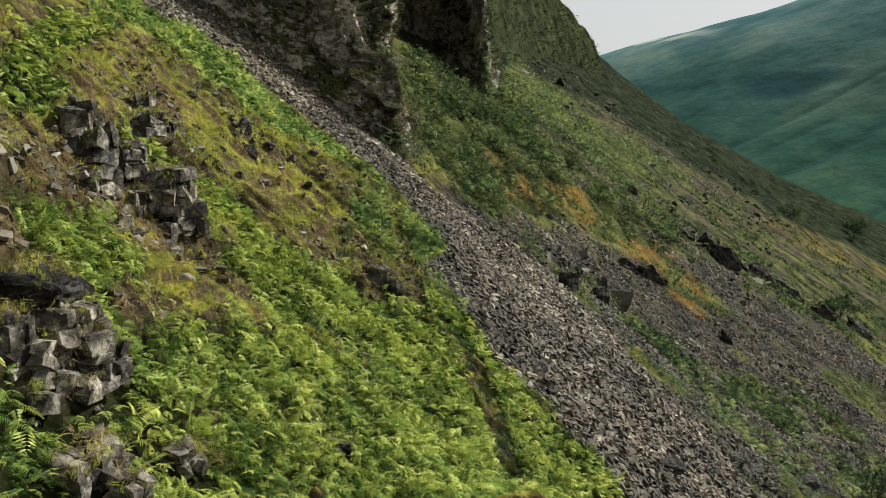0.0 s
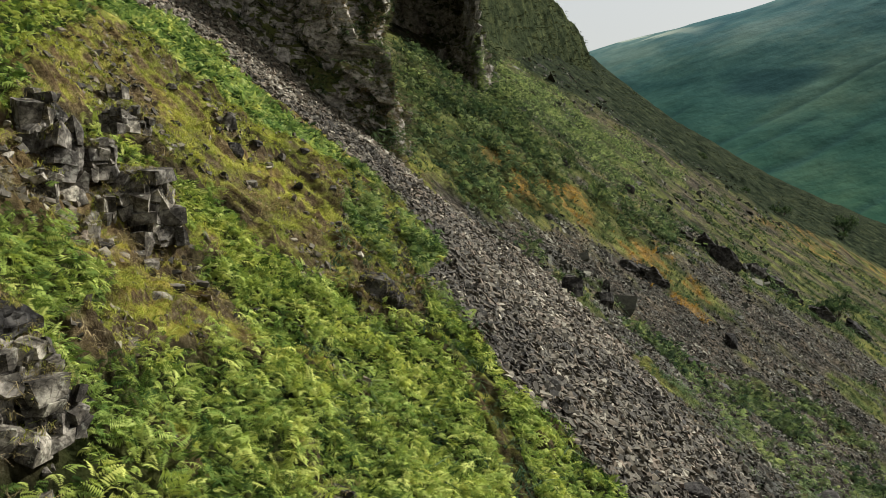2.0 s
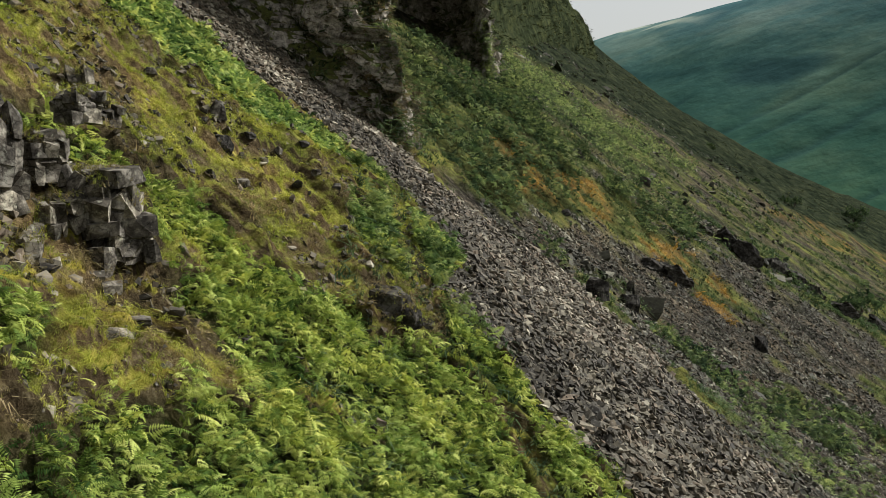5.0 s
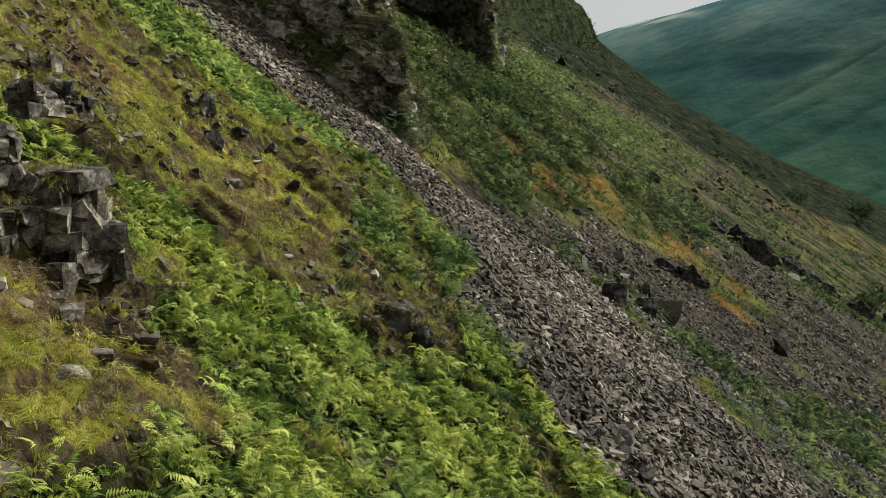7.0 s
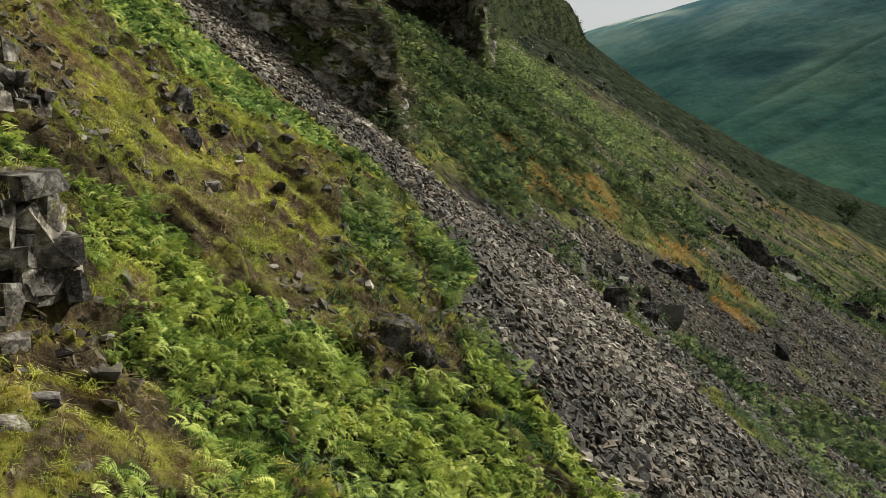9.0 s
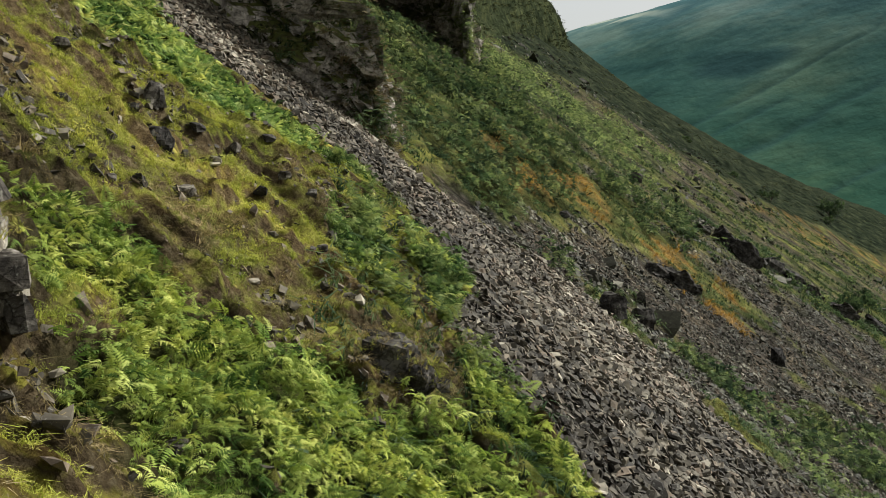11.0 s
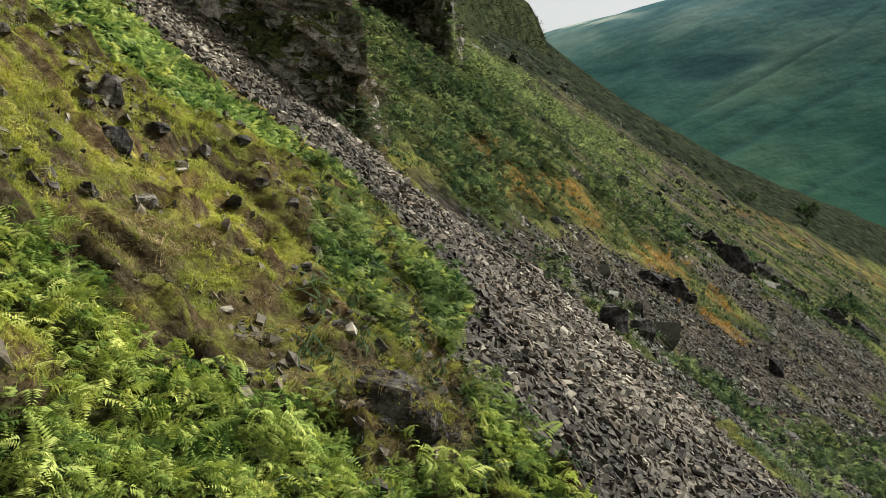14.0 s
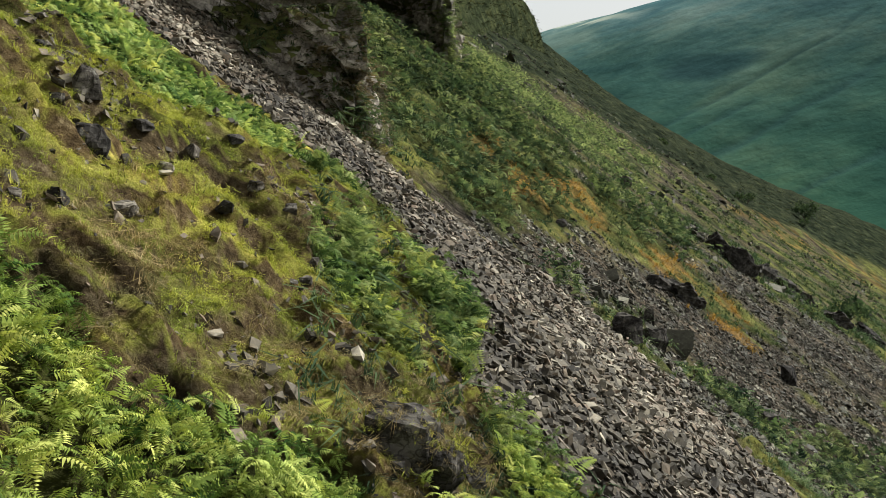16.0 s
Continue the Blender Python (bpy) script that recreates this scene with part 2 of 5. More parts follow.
# ---- noise and plan ----
def hashed(i, j, k, seed):
    h = (i.astype(np.int64) * 374761393 + j.astype(np.int64) * 668265263 + k.astype(np.int64) * 2147483647 + seed * 1274126177) & 0xFFFFFFFF
    h = ((h ^ (h >> 13)) * 1274126177) & 0xFFFFFFFF
    h = ((h ^ (h >> 16)) * 2246822519) & 0xFFFFFFFF
    return ((h ^ (h >> 15)) & 0xFFFFFF) / float(0xFFFFFF)


def grain(p, seed=0):
    """Value noise, -1 to 1, at the rows of p."""
    f = np.floor(p)
    w = p - f
    w = w * w * w * (w * (w * 6 - 15) + 10)
    i, j, k = f.T.astype(np.int64)
    out = 0
    for a in (0, 1):
        for b in (0, 1):
            for c in (0, 1):
                out = out + hashed(i + a, j + b, k + c, seed) * np.where(a, w[:, 0], 1 - w[:, 0]) * np.where(b, w[:, 1], 1 - w[:, 1]) * np.where(c, w[:, 2], 1 - w[:, 2])
    return out * 2 - 1


def fbm(p, octaves=4, seed=0, gain=0.5):
    out, amp, tot = 0, 1.0, 0.0
    for o in range(octaves):
        out, tot = out + amp * grain(p * 2.03 ** o + 17.3 * o, seed + o), tot + amp
        amp *= gain
    return out / tot


def facets(p, seed=0, tilt=0.7):
    """Piecewise flat chips: each cell round a jittered seed has its own level and slant. About -1 to 1."""
    f = np.floor(p).astype(np.int64)
    best, value = np.full(len(p), 1e9), np.zeros(len(p))
    for a in (-1, 0, 1):
        for b in (-1, 0, 1):
            for c in (-1, 0, 1):
                i, j, k = f[:, 0] + a, f[:, 1] + b, f[:, 2] + c
                h = [hashed(i, j, k, seed + q) for q in range(7)]
                d = p - np.stack([i + h[0], j + h[1], k + h[2]], 1)
                r = (d * d).sum(1)
                v = (h[3] - 0.5) * 1.3 + tilt * 2 * (d[:, 0] * (h[4] - 0.5) + d[:, 1] * (h[5] - 0.5) + d[:, 2] * (h[6] - 0.5))
                near = r < best
                best, value = np.where(near, r, best), np.where(near, v, value)
    return value


def flat(x, y, size):
    x, y = np.asarray(x, float).ravel(), np.asarray(y, float).ravel()
    return np.stack([x / size, y / size, np.zeros_like(x) + 0.37], 1)


def step(v, a, b):
    t = np.clip((v - a) / (b - a), 0, 1)
    return t * t * (3 - 2 * t)


# hillside: a plane that falls to the right and climbs ahead, with broad swells (x, y, radius, rise)
SWELLS = [(-13.8, 28.3, 8.2, 10.23), (-8.8, 18.0, 5.2, 5.57), (217.9, 427.7, 124.8, 98.81), (38.0, 116.9, 32.0, -1.63), (0.0, 49.6, 12.9, 2.08),
          (24.1, 74.3, 20.3, -5.93), (148.3, 456.5, 124.8, -103.96), (0.0, 480.0, 124.8, 50.87), (22.5, 44.2, 12.9, 0.78), (138.4, 271.6, 79.3, -5.36),
          (-21.7, 44.6, 12.9, 5.65), (-14.5, 47.4, 12.9, -4.25), (-5.8, 19.1, 5.2, -2.83), (3.1, 19.8, 5.2, 3.83), (-9.2, 30.1, 8.2, -9.90),
          (-4.4, 31.2, 8.2, 3.60), (6.2, 19.0, 5.2, 1.97), (-2.8, 19.8, 5.2, -2.62), (0.0, 20.0, 5.2, 2.22), (35.4, 69.6, 20.3, 2.84),
          (0.0, 122.9, 32.0, 3.50), (-56.6, 185.1, 50.3, -10.73),
          (-8.8, 29.9, 1.5, -1.15), (-5.5, 27.9, 2.2, 0.75), (-10.0, 41.0, 4.0, -0.4), (-11.2, 27.3, 1.3, -1.1), (-9.2, 18.9, 0.9, -0.5),
          (-6.7, 37.6, 0.45, -0.6), (-7.9, 40.1, 0.4, -0.5), (-6.2, 38.9, 0.4, -0.4), (-9.0, 40.6, 0.4, -0.45)]


def inside(x, y, outline):
    """Signed distance in metres to a closed outline, positive inside."""
    x, y = np.asarray(x, float).ravel(), np.asarray(y, float).ravel()
    dist, odd = np.full_like(x, 1e9), np.zeros(x.shape, bool)
    for (ax, ay), (bx, by) in zip(outline, outline[1:] + outline[:1]):
        ex, ey = bx - ax, by - ay
        t = np.clip(((x - ax) * ex + (y - ay) * ey) / (ex * ex + ey * ey + 1e-9), 0, 1)
        dist = np.minimum(dist, np.hypot(x - ax - t * ex, y - ay - t * ey))
        if ey:
            odd ^= ((ay > y) != (by > y)) & (x < ex * (y - ay) / ey + ax)
    return np.where(odd, dist, -dist)


def along(x, y, line):
    x, y = np.asarray(x, float).ravel(), np.asarray(y, float).ravel()
    dist = np.full_like(x, 1e9)
    for (ax, ay), (bx, by) in zip(line, line[1:]):
        ex, ey = bx - ax, by - ay
        t = np.clip(((x - ax) * ex + (y - ay) * ey) / (ex * ex + ey * ey), 0, 1)
        dist = np.minimum(dist, np.hypot(x - ax - t * ex, y - ay - t * ey))
    return dist


SCREE_AREA = [(-15.1, 61.4), (-19.4, 57.0), (-25.0, 54.0), (-28.0, 70.0), (-16.0, 71.1), (-11.6, 72.4), (-8.6, 71.0), (-5.7, 69.2), (-3.0, 68.4), (-1.7, 66.0), (0.6, 66.2), (2.9, 65.5), (5.1, 67.2), (8.5, 68.6),
              (9.3, 65.7), (10.9, 63.7), (11.8, 61.1), (12.9, 57.6), (13.1, 53.5), (15.4, 51.9), (16.5, 45.0), (10.0, 35.0), (8.0, 34.0), (6.6, 36.6), (3.6, 38.6),
              (2.3, 39.8), (1.6, 41.0), (0.7, 42.6), (-0.5, 43.6), (-1.0, 45.5), (0.3, 50.5), (-0.8, 52.9), (-2.3, 56.1), (-3.4, 57.5), (-5.1, 58.5), (-7.5, 60.2), (-10.3, 59.9), (-12.4, 59.5)]
FINE_AREA = [(2.8, 67.7), (6.9, 80.3), (13.0, 89.6), (15.9, 91.6), (20.6, 93.6), (23.8, 89.0), (27.7, 91.3), (29.3, 100.1), (28.6, 105.2), (36.7, 117.2), (41.2, 116.3), (60.0, 129.6),
             (70.0, 110.0), (52.0, 78.0), (40.0, 70.0), (37.6, 87.0), (32.9, 86.6), (21.9, 76.8), (15.2, 73.0), (12.5, 74.7), (8.9, 70.5), (5.1, 67.2)]
THIN_AREA = [(8.5, 68.6), (15, 73), (22, 77), (34, 84), (38, 68), (40, 48), (38, 28), (22, 31), (18, 44), (13, 53.5), (11.8, 61)]
NEAR_FERN_AREA = [(-10.7, 21.4), (-10.1, 24.5), (-9.1, 26.1), (-8.4, 26.3), (-7.4, 30.0), (-6.6, 31.6), (-8.2, 31.0), (-8.6, 32.1), (-7.8, 35.0), (-6.4, 37.9), (-4.5, 38.5), (-3.1, 38.4), (-1.8, 39.1),
     (-1.3, 40.6), (-1.2, 42.6), (-0.4, 44.1), (0.7, 42.6), (1.6, 41.0), (2.3, 39.8), (3.5, 38.9), (6.6, 36.6), (8.0, 34.0), (4.5, 28.5), (0.5, 21.0), (-4.0, 15.5), (-6.6, 13.5), (-7.5, 20.9), (-8.5, 20.7), (-9.7, 19.3)]
FERN_AREAS = [
    NEAR_FERN_AREA,
    [(-15.5, 31.8), (-17.2, 39.7), (-17.8, 47.4), (-16.7, 47.0), (-16.1, 40.7), (-14.1, 33.4), (-13.3, 33.0), (-12.8, 32.0), (-12.8, 28.0), (-13.0, 26.4)],
    [(-12.1, 32.4), (-12.3, 34.8), (-11.2, 34.4), (-10.8, 31.3), (-11.5, 31.2)],
    [(-11.7, 34.4), (-11.8, 36.4), (-10.6, 36.6), (-9.7, 37.9), (-8.5, 38.5), (-7.8, 37.9), (-8.8, 32.9), (-9.4, 34.1), (-10.3, 34.9), (-10.9, 32.7)],
    [(-15.2, 51.6), (-19.0, 47.0), (-22.0, 53.5), (-19.4, 57.0), (-15.1, 61.4), (-12.3, 58.9), (-9.8, 58.4), (-7.5, 59.5), (-5.1, 57.3), (-3.1, 57.1), (-3.3, 54.2), (-4.9, 54.1), (-6.8, 53.6), (-9.7, 51.0), (-11.8, 51.2), (-13.3, 50.3)],
    [(-4.9, 48.3), (-3.4, 55.2), (-1.8, 53.3), (0.4, 52.2), (-0.3, 48.7), (-1.1, 44.0), (-2.3, 43.2), (-3.1, 44.0), (-4.3, 45.0)],
    [(-10.3, 20.7), (-10.5, 22.8), (-10.2, 23.8), (-9.8, 24.7), (-9.4, 25.4), (-8.7, 26.0), (-8.1, 26.1), (-8.0, 25.0), (-8.4, 22.3), (-9.1, 21.4), (-9.6, 19.0)],
    [(-4.2, 39.0), (-3.4, 37.5), (-2.4, 38.6), (-1.5, 38.4), (-1.6, 37.7), (-3.8, 35.6), (-4.5, 36.7)],
    [(-8.5, 33.0), (-7.9, 34.0), (-7.3, 36.3), (-6.7, 35.2), (-8.2, 32.1)],
    [(-8.2, 17.6), (-6.6, 19.2), (-5.5, 16.5), (-5.5, 11), (-9.5, 11), (-10, 15)],
    [(-9.0, 37.4), (-8.2, 37.4), (-7.3, 36.8), (-6.5, 38.0), (-5.6, 37.9), (-4.5, 39.6), (-3.6, 38.9), (-3.1, 38.0), (-7.6, 33.4)],
]
DRY_GAP = [(-8.6, 28.5), (-8.3, 30.1), (-6.8, 30.9), (-6.3, 30.4), (-5.6, 29.8), (-5.3, 30.0), (-6.2, 28.7), (-6.9, 26.2), (-7.7, 25.1), (-7.8, 22.7), (-8.0, 21.4), (-8.3, 21.4), (-8.1, 23.3), (-8.2, 25.9), (-7.9, 27.4)]
FAR_FERN_AREAS = [
    [(-3.0, 116.4), (3.5, 120.1), (12.6, 141.2), (11.2, 117.1), (12.7, 106.2), (15.0, 99.9), (12.8, 90.9), (3.5, 71.6), (1.8, 73.7), (-1.2, 75.2), (-3.2, 82.3)],
    [(17.3, 108.6), (24.2, 116.3), (33.6, 122.4), (27.9, 106.8), (20.9, 96.7), (16.7, 95.1)],
    [(5.4, 69.0), (8.0, 74.0), (9.7, 71.7), (7.0, 66.2)],
    [(18.2, 70.0), (25.9, 79.3), (36.0, 84.0), (42.0, 80.0), (38.0, 68.0), (27.0, 57.0), (18.5, 58.1)],
    [(14.7, 72.5), (18.9, 76.9), (21.7, 74.3), (17.7, 67.6)],
]
LUSH_AREAS = [[(13, 197), (20, 206), (26, 193), (35, 200), (43, 196), (54, 204), (60, 199), (41, 163), (30, 153), (36, 132), (31, 128), (21, 117), (16, 113), (12, 117), (9, 128)],
              [(129, 308), (148, 323), (159, 317), (143, 285), (130, 283), (111, 274)]]
RUST_AREAS = [[(6.6, 88.3), (11.7, 97.7), (18.2, 102.2), (16.0, 93.7), (10.4, 86.4), (6.0, 82.9)],
              [(19.7, 98.9), (25.2, 104.2), (28.6, 101.1), (29.7, 94.4), (25.8, 88.0), (22.0, 88.8), (18.3, 90.6)],
              [(76.3, 220.9), (112.3, 276.7), (125.7, 278.5), (147.7, 292.0), (158.0, 287.7), (140.2, 257.8), (121.8, 250.8), (104.3, 241.5), (65.1, 186.7)],
              [(5.0, 96.9), (7.9, 101.2), (8.6, 98.2), (5.5, 89.0), (4.4, 89.2)]]
HEATH_AREA = [(8, 170), (16, 213), (22, 207), (27, 202), (41, 219), (52, 223), (61, 221), (77, 235), (101, 258), (126, 283), (149, 295), (300, 330), (500, 700), (0, 700), (-60, 300)]
FAR_SCREE_AREA = [(43, 223), (51, 227), (70, 236), (80, 229), (94, 230), (115, 228), (97, 191), (82, 192), (60, 171), (45, 157), (40, 172), (35, 186)]
TRAIL = [(-3.8, 59.1), (-3.1, 54.9), (-2.8, 49.4), (-1.9, 44.8), (-1.4, 41.5), (-1.3, 39.9), (-0.3, 38.9), (1.0, 37.9), (1.6, 36.5), (2.0, 33.5), (2.6, 29.0)]


def cover(x, y):
    """What grows or lies where: weights 0 to 1, with frayed edges."""
    x, y = np.asarray(x, float).ravel(), np.asarray(y, float).ravel()
    fray = 0.9 * fbm(flat(x, y, 1.6), 3, 5)
    c = {"grit": step(inside(x, y, SCREE_AREA) + 0.5 * fray, -0.25, 0.25)}
    fine = np.maximum(inside(x, y, FINE_AREA) + 3.5 * fray, inside(x, y, THIN_AREA) + 3.0 + 3.5 * fray + 2.5 * fbm(flat(x, y, 2.2), 3, 10))
    fine = np.maximum(fine, np.minimum(inside(x, y, SCREE_AREA) + 4.0, inside(x, y, THIN_AREA) + 9.0) + 1.5 * fray)
    c["fine"] = step(fine, -1.0, 1.0) * step(fbm(flat(x, y, 5.0), 3, 9), -0.42, -0.12) * (1 - c["grit"])
    fern = np.minimum(np.max([inside(x, y, a) for a in FERN_AREAS], 0), -inside(x, y, DRY_GAP)) + 0.8 * fray
    c["fern"] = step(fern, -0.2, 0.3) * step(fbm(flat(x, y, 1.9), 3, 27), -0.62, -0.4) * (1 - c["grit"]) * step(along(x, y, TRAIL) + 0.25 * fray, 0.42, 0.75)
    brake = np.max([inside(x, y, a) for a in FAR_FERN_AREAS], 0) + 2.4 * fray
    c["brake"] = step(brake, -0.6, 0.6) * (1 - c["grit"]) * step(fbm(flat(x, y, 4.0), 4, 18), -0.24, 0.0)
    wide = fbm(flat(x, y, 9.0), 4, 15)
    c["lush"] = step(np.max([inside(x, y, a) for a in LUSH_AREAS], 0) + 7 * wide, -3, 3)
    c["rust"] = step(np.max([inside(x, y, a) for a in RUST_AREAS], 0) + 2.5 * fray, -0.8, 0.8) * step(fbm(flat(x, y, 2.0), 4, 21), -0.06, 0.24)
    c["brake"] = c["brake"] * (1 - c["rust"])
    c["heath"] = step(inside(x, y, HEATH_AREA) + 9 * wide, -5, 5)
    down = fbm(np.stack([(x + 0.38 * y) / 26, (y - 0.38 * x) / 5.5, 0 * x + 0.4], 1), 4, 16)
    c["fine"] = np.maximum(c["fine"], step(inside(x, y, FAR_SCREE_AREA) + 12 * wide, -6, 6) * step(0.4 * down + 0.7 * fbm(flat(x, y, 3.5), 4, 14), -0.1, 0.12))
    c["fine"] = np.maximum(c["fine"], step(np.hypot(x, y), 95, 110) * step(0.5 * down + 0.6 * fbm(flat(x, y, 4.0), 4, 17), -0.12, 0.12) * (1 - 0.6 * c["lush"]) * (1 - c["heath"]) * (1 - c["brake"]) * 0.85)
    return c


def broad(x, y):
    z = 1.208 - 0.6775 * x + 0.2592 * y
    for a, b, r, k in SWELLS:
        z = z + k * np.exp(-((x - a) ** 2 + (y - b) ** 2) / (2 * r * r))
    z = z - 0.0006 * np.maximum(0, y - 420) ** 2                       # the spur ends and turns away
    return -85 + 12 * np.logaddexp(0, (z + 85) / 12)                  # valley floor


def height(x, y, c=None):
    x, y = np.asarray(x, float).ravel(), np.asarray(y, float).ravel()
    c = c or cover(x, y)
    r = np.hypot(x, y)
    bare = 1 - np.maximum(c["grit"], c["fine"])
    z = broad(x, y) + 0.35 * fbm(flat(x, y, 4.5), 4, 3) * (0.4 + 0.6 * bare)
    z += bare * 0.22 * (1 - 2 * np.abs(fbm(flat(x, y, 1.5), 3, 11))) * step(r, 10, 20) * (1 - 0.6 * c["fern"])
    z += 2.6 * step(r, 110, 260) * fbm(flat(x, y, 26.0), 5, 7) + 0.9 * step(r, 60, 110) * fbm(flat(x, y, 8.0), 4, 8)
    steps = broad(x, y) / 0.85 + 0.9 * fbm(flat(x, y, 3.2), 3, 19)      # small terraces trodden into the turf
    part_of = steps - np.floor(steps)
    z += 0.6 * (step(part_of, 0.22, 0.74) - part_of) * bare * (1 - c["fern"]) * (1 - c["brake"]) * (1 - step(r, 62, 90)) * step(fbm(flat(x, y, 2.4), 2, 23), -0.4, 0.2)
    saw = 0.62 * y + 0.12 * x + 1.5 * fbm(flat(x, y, 3.6), 3, 24)      # little banks with a steep front, and hummocks
    saw -= np.floor(saw)
    free = bare * (1 - c["fern"]) * (1 - c["brake"]) * (1 - step(r, 66, 95)) * step(r, 12, 22)
    z += 0.70 * (step(saw, 0.0, 0.30) - saw) * free * step(fbm(flat(x, y, 2.0), 3, 25), -0.25, 0.25)
    z += 0.07 * free * facets(flat(x, y, 0.7), 26)
    z -= 0.35 * c["fern"] + 0.4 * c["brake"] + 0.05
    return z - 0.38 * (1 - step(along(x, y, TRAIL), 0.2, 0.75)) * (1 - c["grit"])


# ---- mesh builders ----
def mesh_of(name, verts, faces, material, tint=None, smooth=False, **layers):
    verts, faces = np.asarray(verts, np.float32), np.asarray(faces, np.int32)
    me = bpy.data.meshes.new(name)
    k = faces.shape[1]
    me.vertices.add(len(verts))
    me.vertices.foreach_set("co", verts.ravel())
    me.loops.add(faces.size)
    me.loops.foreach_set("vertex_index", faces.ravel())
    me.polygons.add(len(faces))
    me.polygons.foreach_set("loop_start", np.arange(0, faces.size, k, dtype=np.int32))
    me.polygons.foreach_set("use_smooth", np.full(len(faces), smooth))
    if tint is not None:
        layers["tint"] = tint
    for key, v in layers.items():
        me.attributes.new(key, "FLOAT", "POINT").data.foreach_set("value", np.asarray(v, np.float32).ravel())
    me.materials.append(material)
    me.update(calc_edges=True)
    me.validate()
    return me


def part(name, mesh, parent, label="", kind=""):
    ob = new(name, mesh)
    ob.parent = parent
    return tagged(ob, label, kind=kind)


def turns(yaw, pitch, roll):
    """Rotation matrices, one a row: roll about x, then pitch about y, then yaw about z."""
    cy, sy, cp, sp, cr, sr = np.cos(yaw), np.sin(yaw), np.cos(pitch), np.sin(pitch), np.cos(roll), np.sin(roll)
    m = np.empty((len(yaw), 3, 3))
    m[:, 0] = np.stack([cy * cp, cy * sp * sr - sy * cr, cy * sp * cr + sy * sr], 1)
    m[:, 1] = np.stack([sy * cp, sy * sp * sr + cy * cr, sy * sp * cr - cy * sr], 1)
    m[:, 2] = np.stack([-sp, cp * sr, cp * cr], 1)
    return m


def strewn(name, shapes, at, rot, size, material, rng, tint):
    """One mesh of many copies of a few shapes: at (n,3), rot (n,3,3), size (n,3)."""
    which = rng.integers(0, len(shapes), len(at))
    vs, fs, ts, base = [], [], [], 0
    for w, (v, f) in enumerate(shapes):
        sel = np.where(which == w)[0]
        if not len(sel):
            continue
        p = np.einsum("nij,nkj->nki", rot[sel], v[None] * size[sel][:, None, :]) + at[sel][:, None, :]
        vs.append(p.reshape(-1, 3))
        fs.append((f[None] + (np.arange(len(sel)) * len(v))[:, None, None] + base).reshape(-1, 3))
        ts.append(np.repeat(tint[sel], len(v)))
        base += len(sel) * len(v)
    return mesh_of(name, np.concatenate(vs), np.concatenate(fs), material, np.concatenate(ts))


def hull_shape(rng, n=2, jitter=0.2):
    """A broken plate or block: a box with shifted, cut corners, about 1 across."""
    bm = bmesh.new()
    for c in np.array(np.meshgrid((-1, 1), (-1, 1), (-1, 1))).reshape(3, -1).T:
        p = c * 0.46 + rng.normal(0, jitter, 3) * np.array([0.6, 0.6, 0.35])
        if rng.uniform() < 0.35:
            p *= np.array([rng.uniform(0.35, 0.9), 1, 1]) if rng.uniform() < 0.5 else np.array([1, rng.uniform(0.35, 0.9), 1])
        bm.verts.new(p)
    bm.verts.ensure_lookup_table()
    if n < 0:                                                          # a small chip with few corners
        for v in bm.verts[:][1::4]:
            bm.verts.remove(v)
    for k in range(n):
        bm.verts.new(rng.normal(0, 0.4, 3) * np.array([1, 1, 0.7]))
    bmesh.ops.convex_hull(bm, input=bm.verts[:])
    bmesh.ops.delete(bm, geom=[v for v in bm.verts if not v.link_faces], context="VERTS")
    bmesh.ops.triangulate(bm, faces=bm.faces[:])
    bm.verts.index_update()
    v, f = np.array([v.co[:] for v in bm.verts]), np.array([[q.index for q in t.verts] for t in bm.faces])
    bm.free()
    return v, f


def block_mesh(name, rng, material=None):
    """A block about 1 across, with flat faces and sharp broken corners."""
    v, f = hull_shape(rng, int(rng.integers(0, 3)), 0.16)
    return mesh_of(name, v, f, material or ROCK)


def craggy_mesh(name, seed, material=None, cuts=8, rough=0.13, breaks=5, reach=0.42):
    """A squared lump of jointed rock about 1 across: its faces are broken into flat chips and small ledges."""
    bm = bmesh.new()
    bmesh.ops.create_cube(bm, size=1.0)
    bmesh.ops.subdivide_edges(bm, edges=bm.edges[:], cuts=cuts, use_grid_fill=True)
    bmesh.ops.triangulate(bm, faces=bm.faces[:])
    bm.verts.index_update()
    v, f = np.array([v.co[:] for v in bm.verts]), np.array([[q.index for q in t.verts] for t in bm.faces])
    bm.free()
    rng = np.random.default_rng(seed)
    v = v @ (np.eye(3) + rng.normal(0, 0.09, (3, 3)))
    for q in range(breaks):                                            # flat breaks across the corners
        d = rng.normal(0, 1, 3)
        d /= np.linalg.norm(d)
        v -= d * np.maximum(0, v @ d - rng.uniform(reach, reach + 0.16))[:, None]
    out = v / (np.abs(v).max(1)[:, None] + 0.25) 
    v = v + out * (rough * facets(v * np.array([1.7, 1.7, 2.6]) + seed * 3.1, seed) + 0.4 * rough * facets(v * np.array([4.0, 4.0, 6.0]) + seed, seed + 9))[:, None]
    v += rng.normal(0, 0.008, v.shape)
    return mesh_of(name, v, f, material or ROCK)


# ---- ground ----
def polar_sheet(angles, radii):
    A, R = np.meshgrid(np.radians(angles), radii)
    x, y = (R * np.sin(A)).ravel(), (R * np.cos(A)).ravel()
    na, nr = len(angles), len(radii)
    i = np.arange((nr - 1) * na).reshape(nr - 1, na)
    j = (i // na) * na + (i + 1) % na
    f = np.stack([i, i + na, j + na, j], -1).reshape(-1, 4)
    return x, y, f


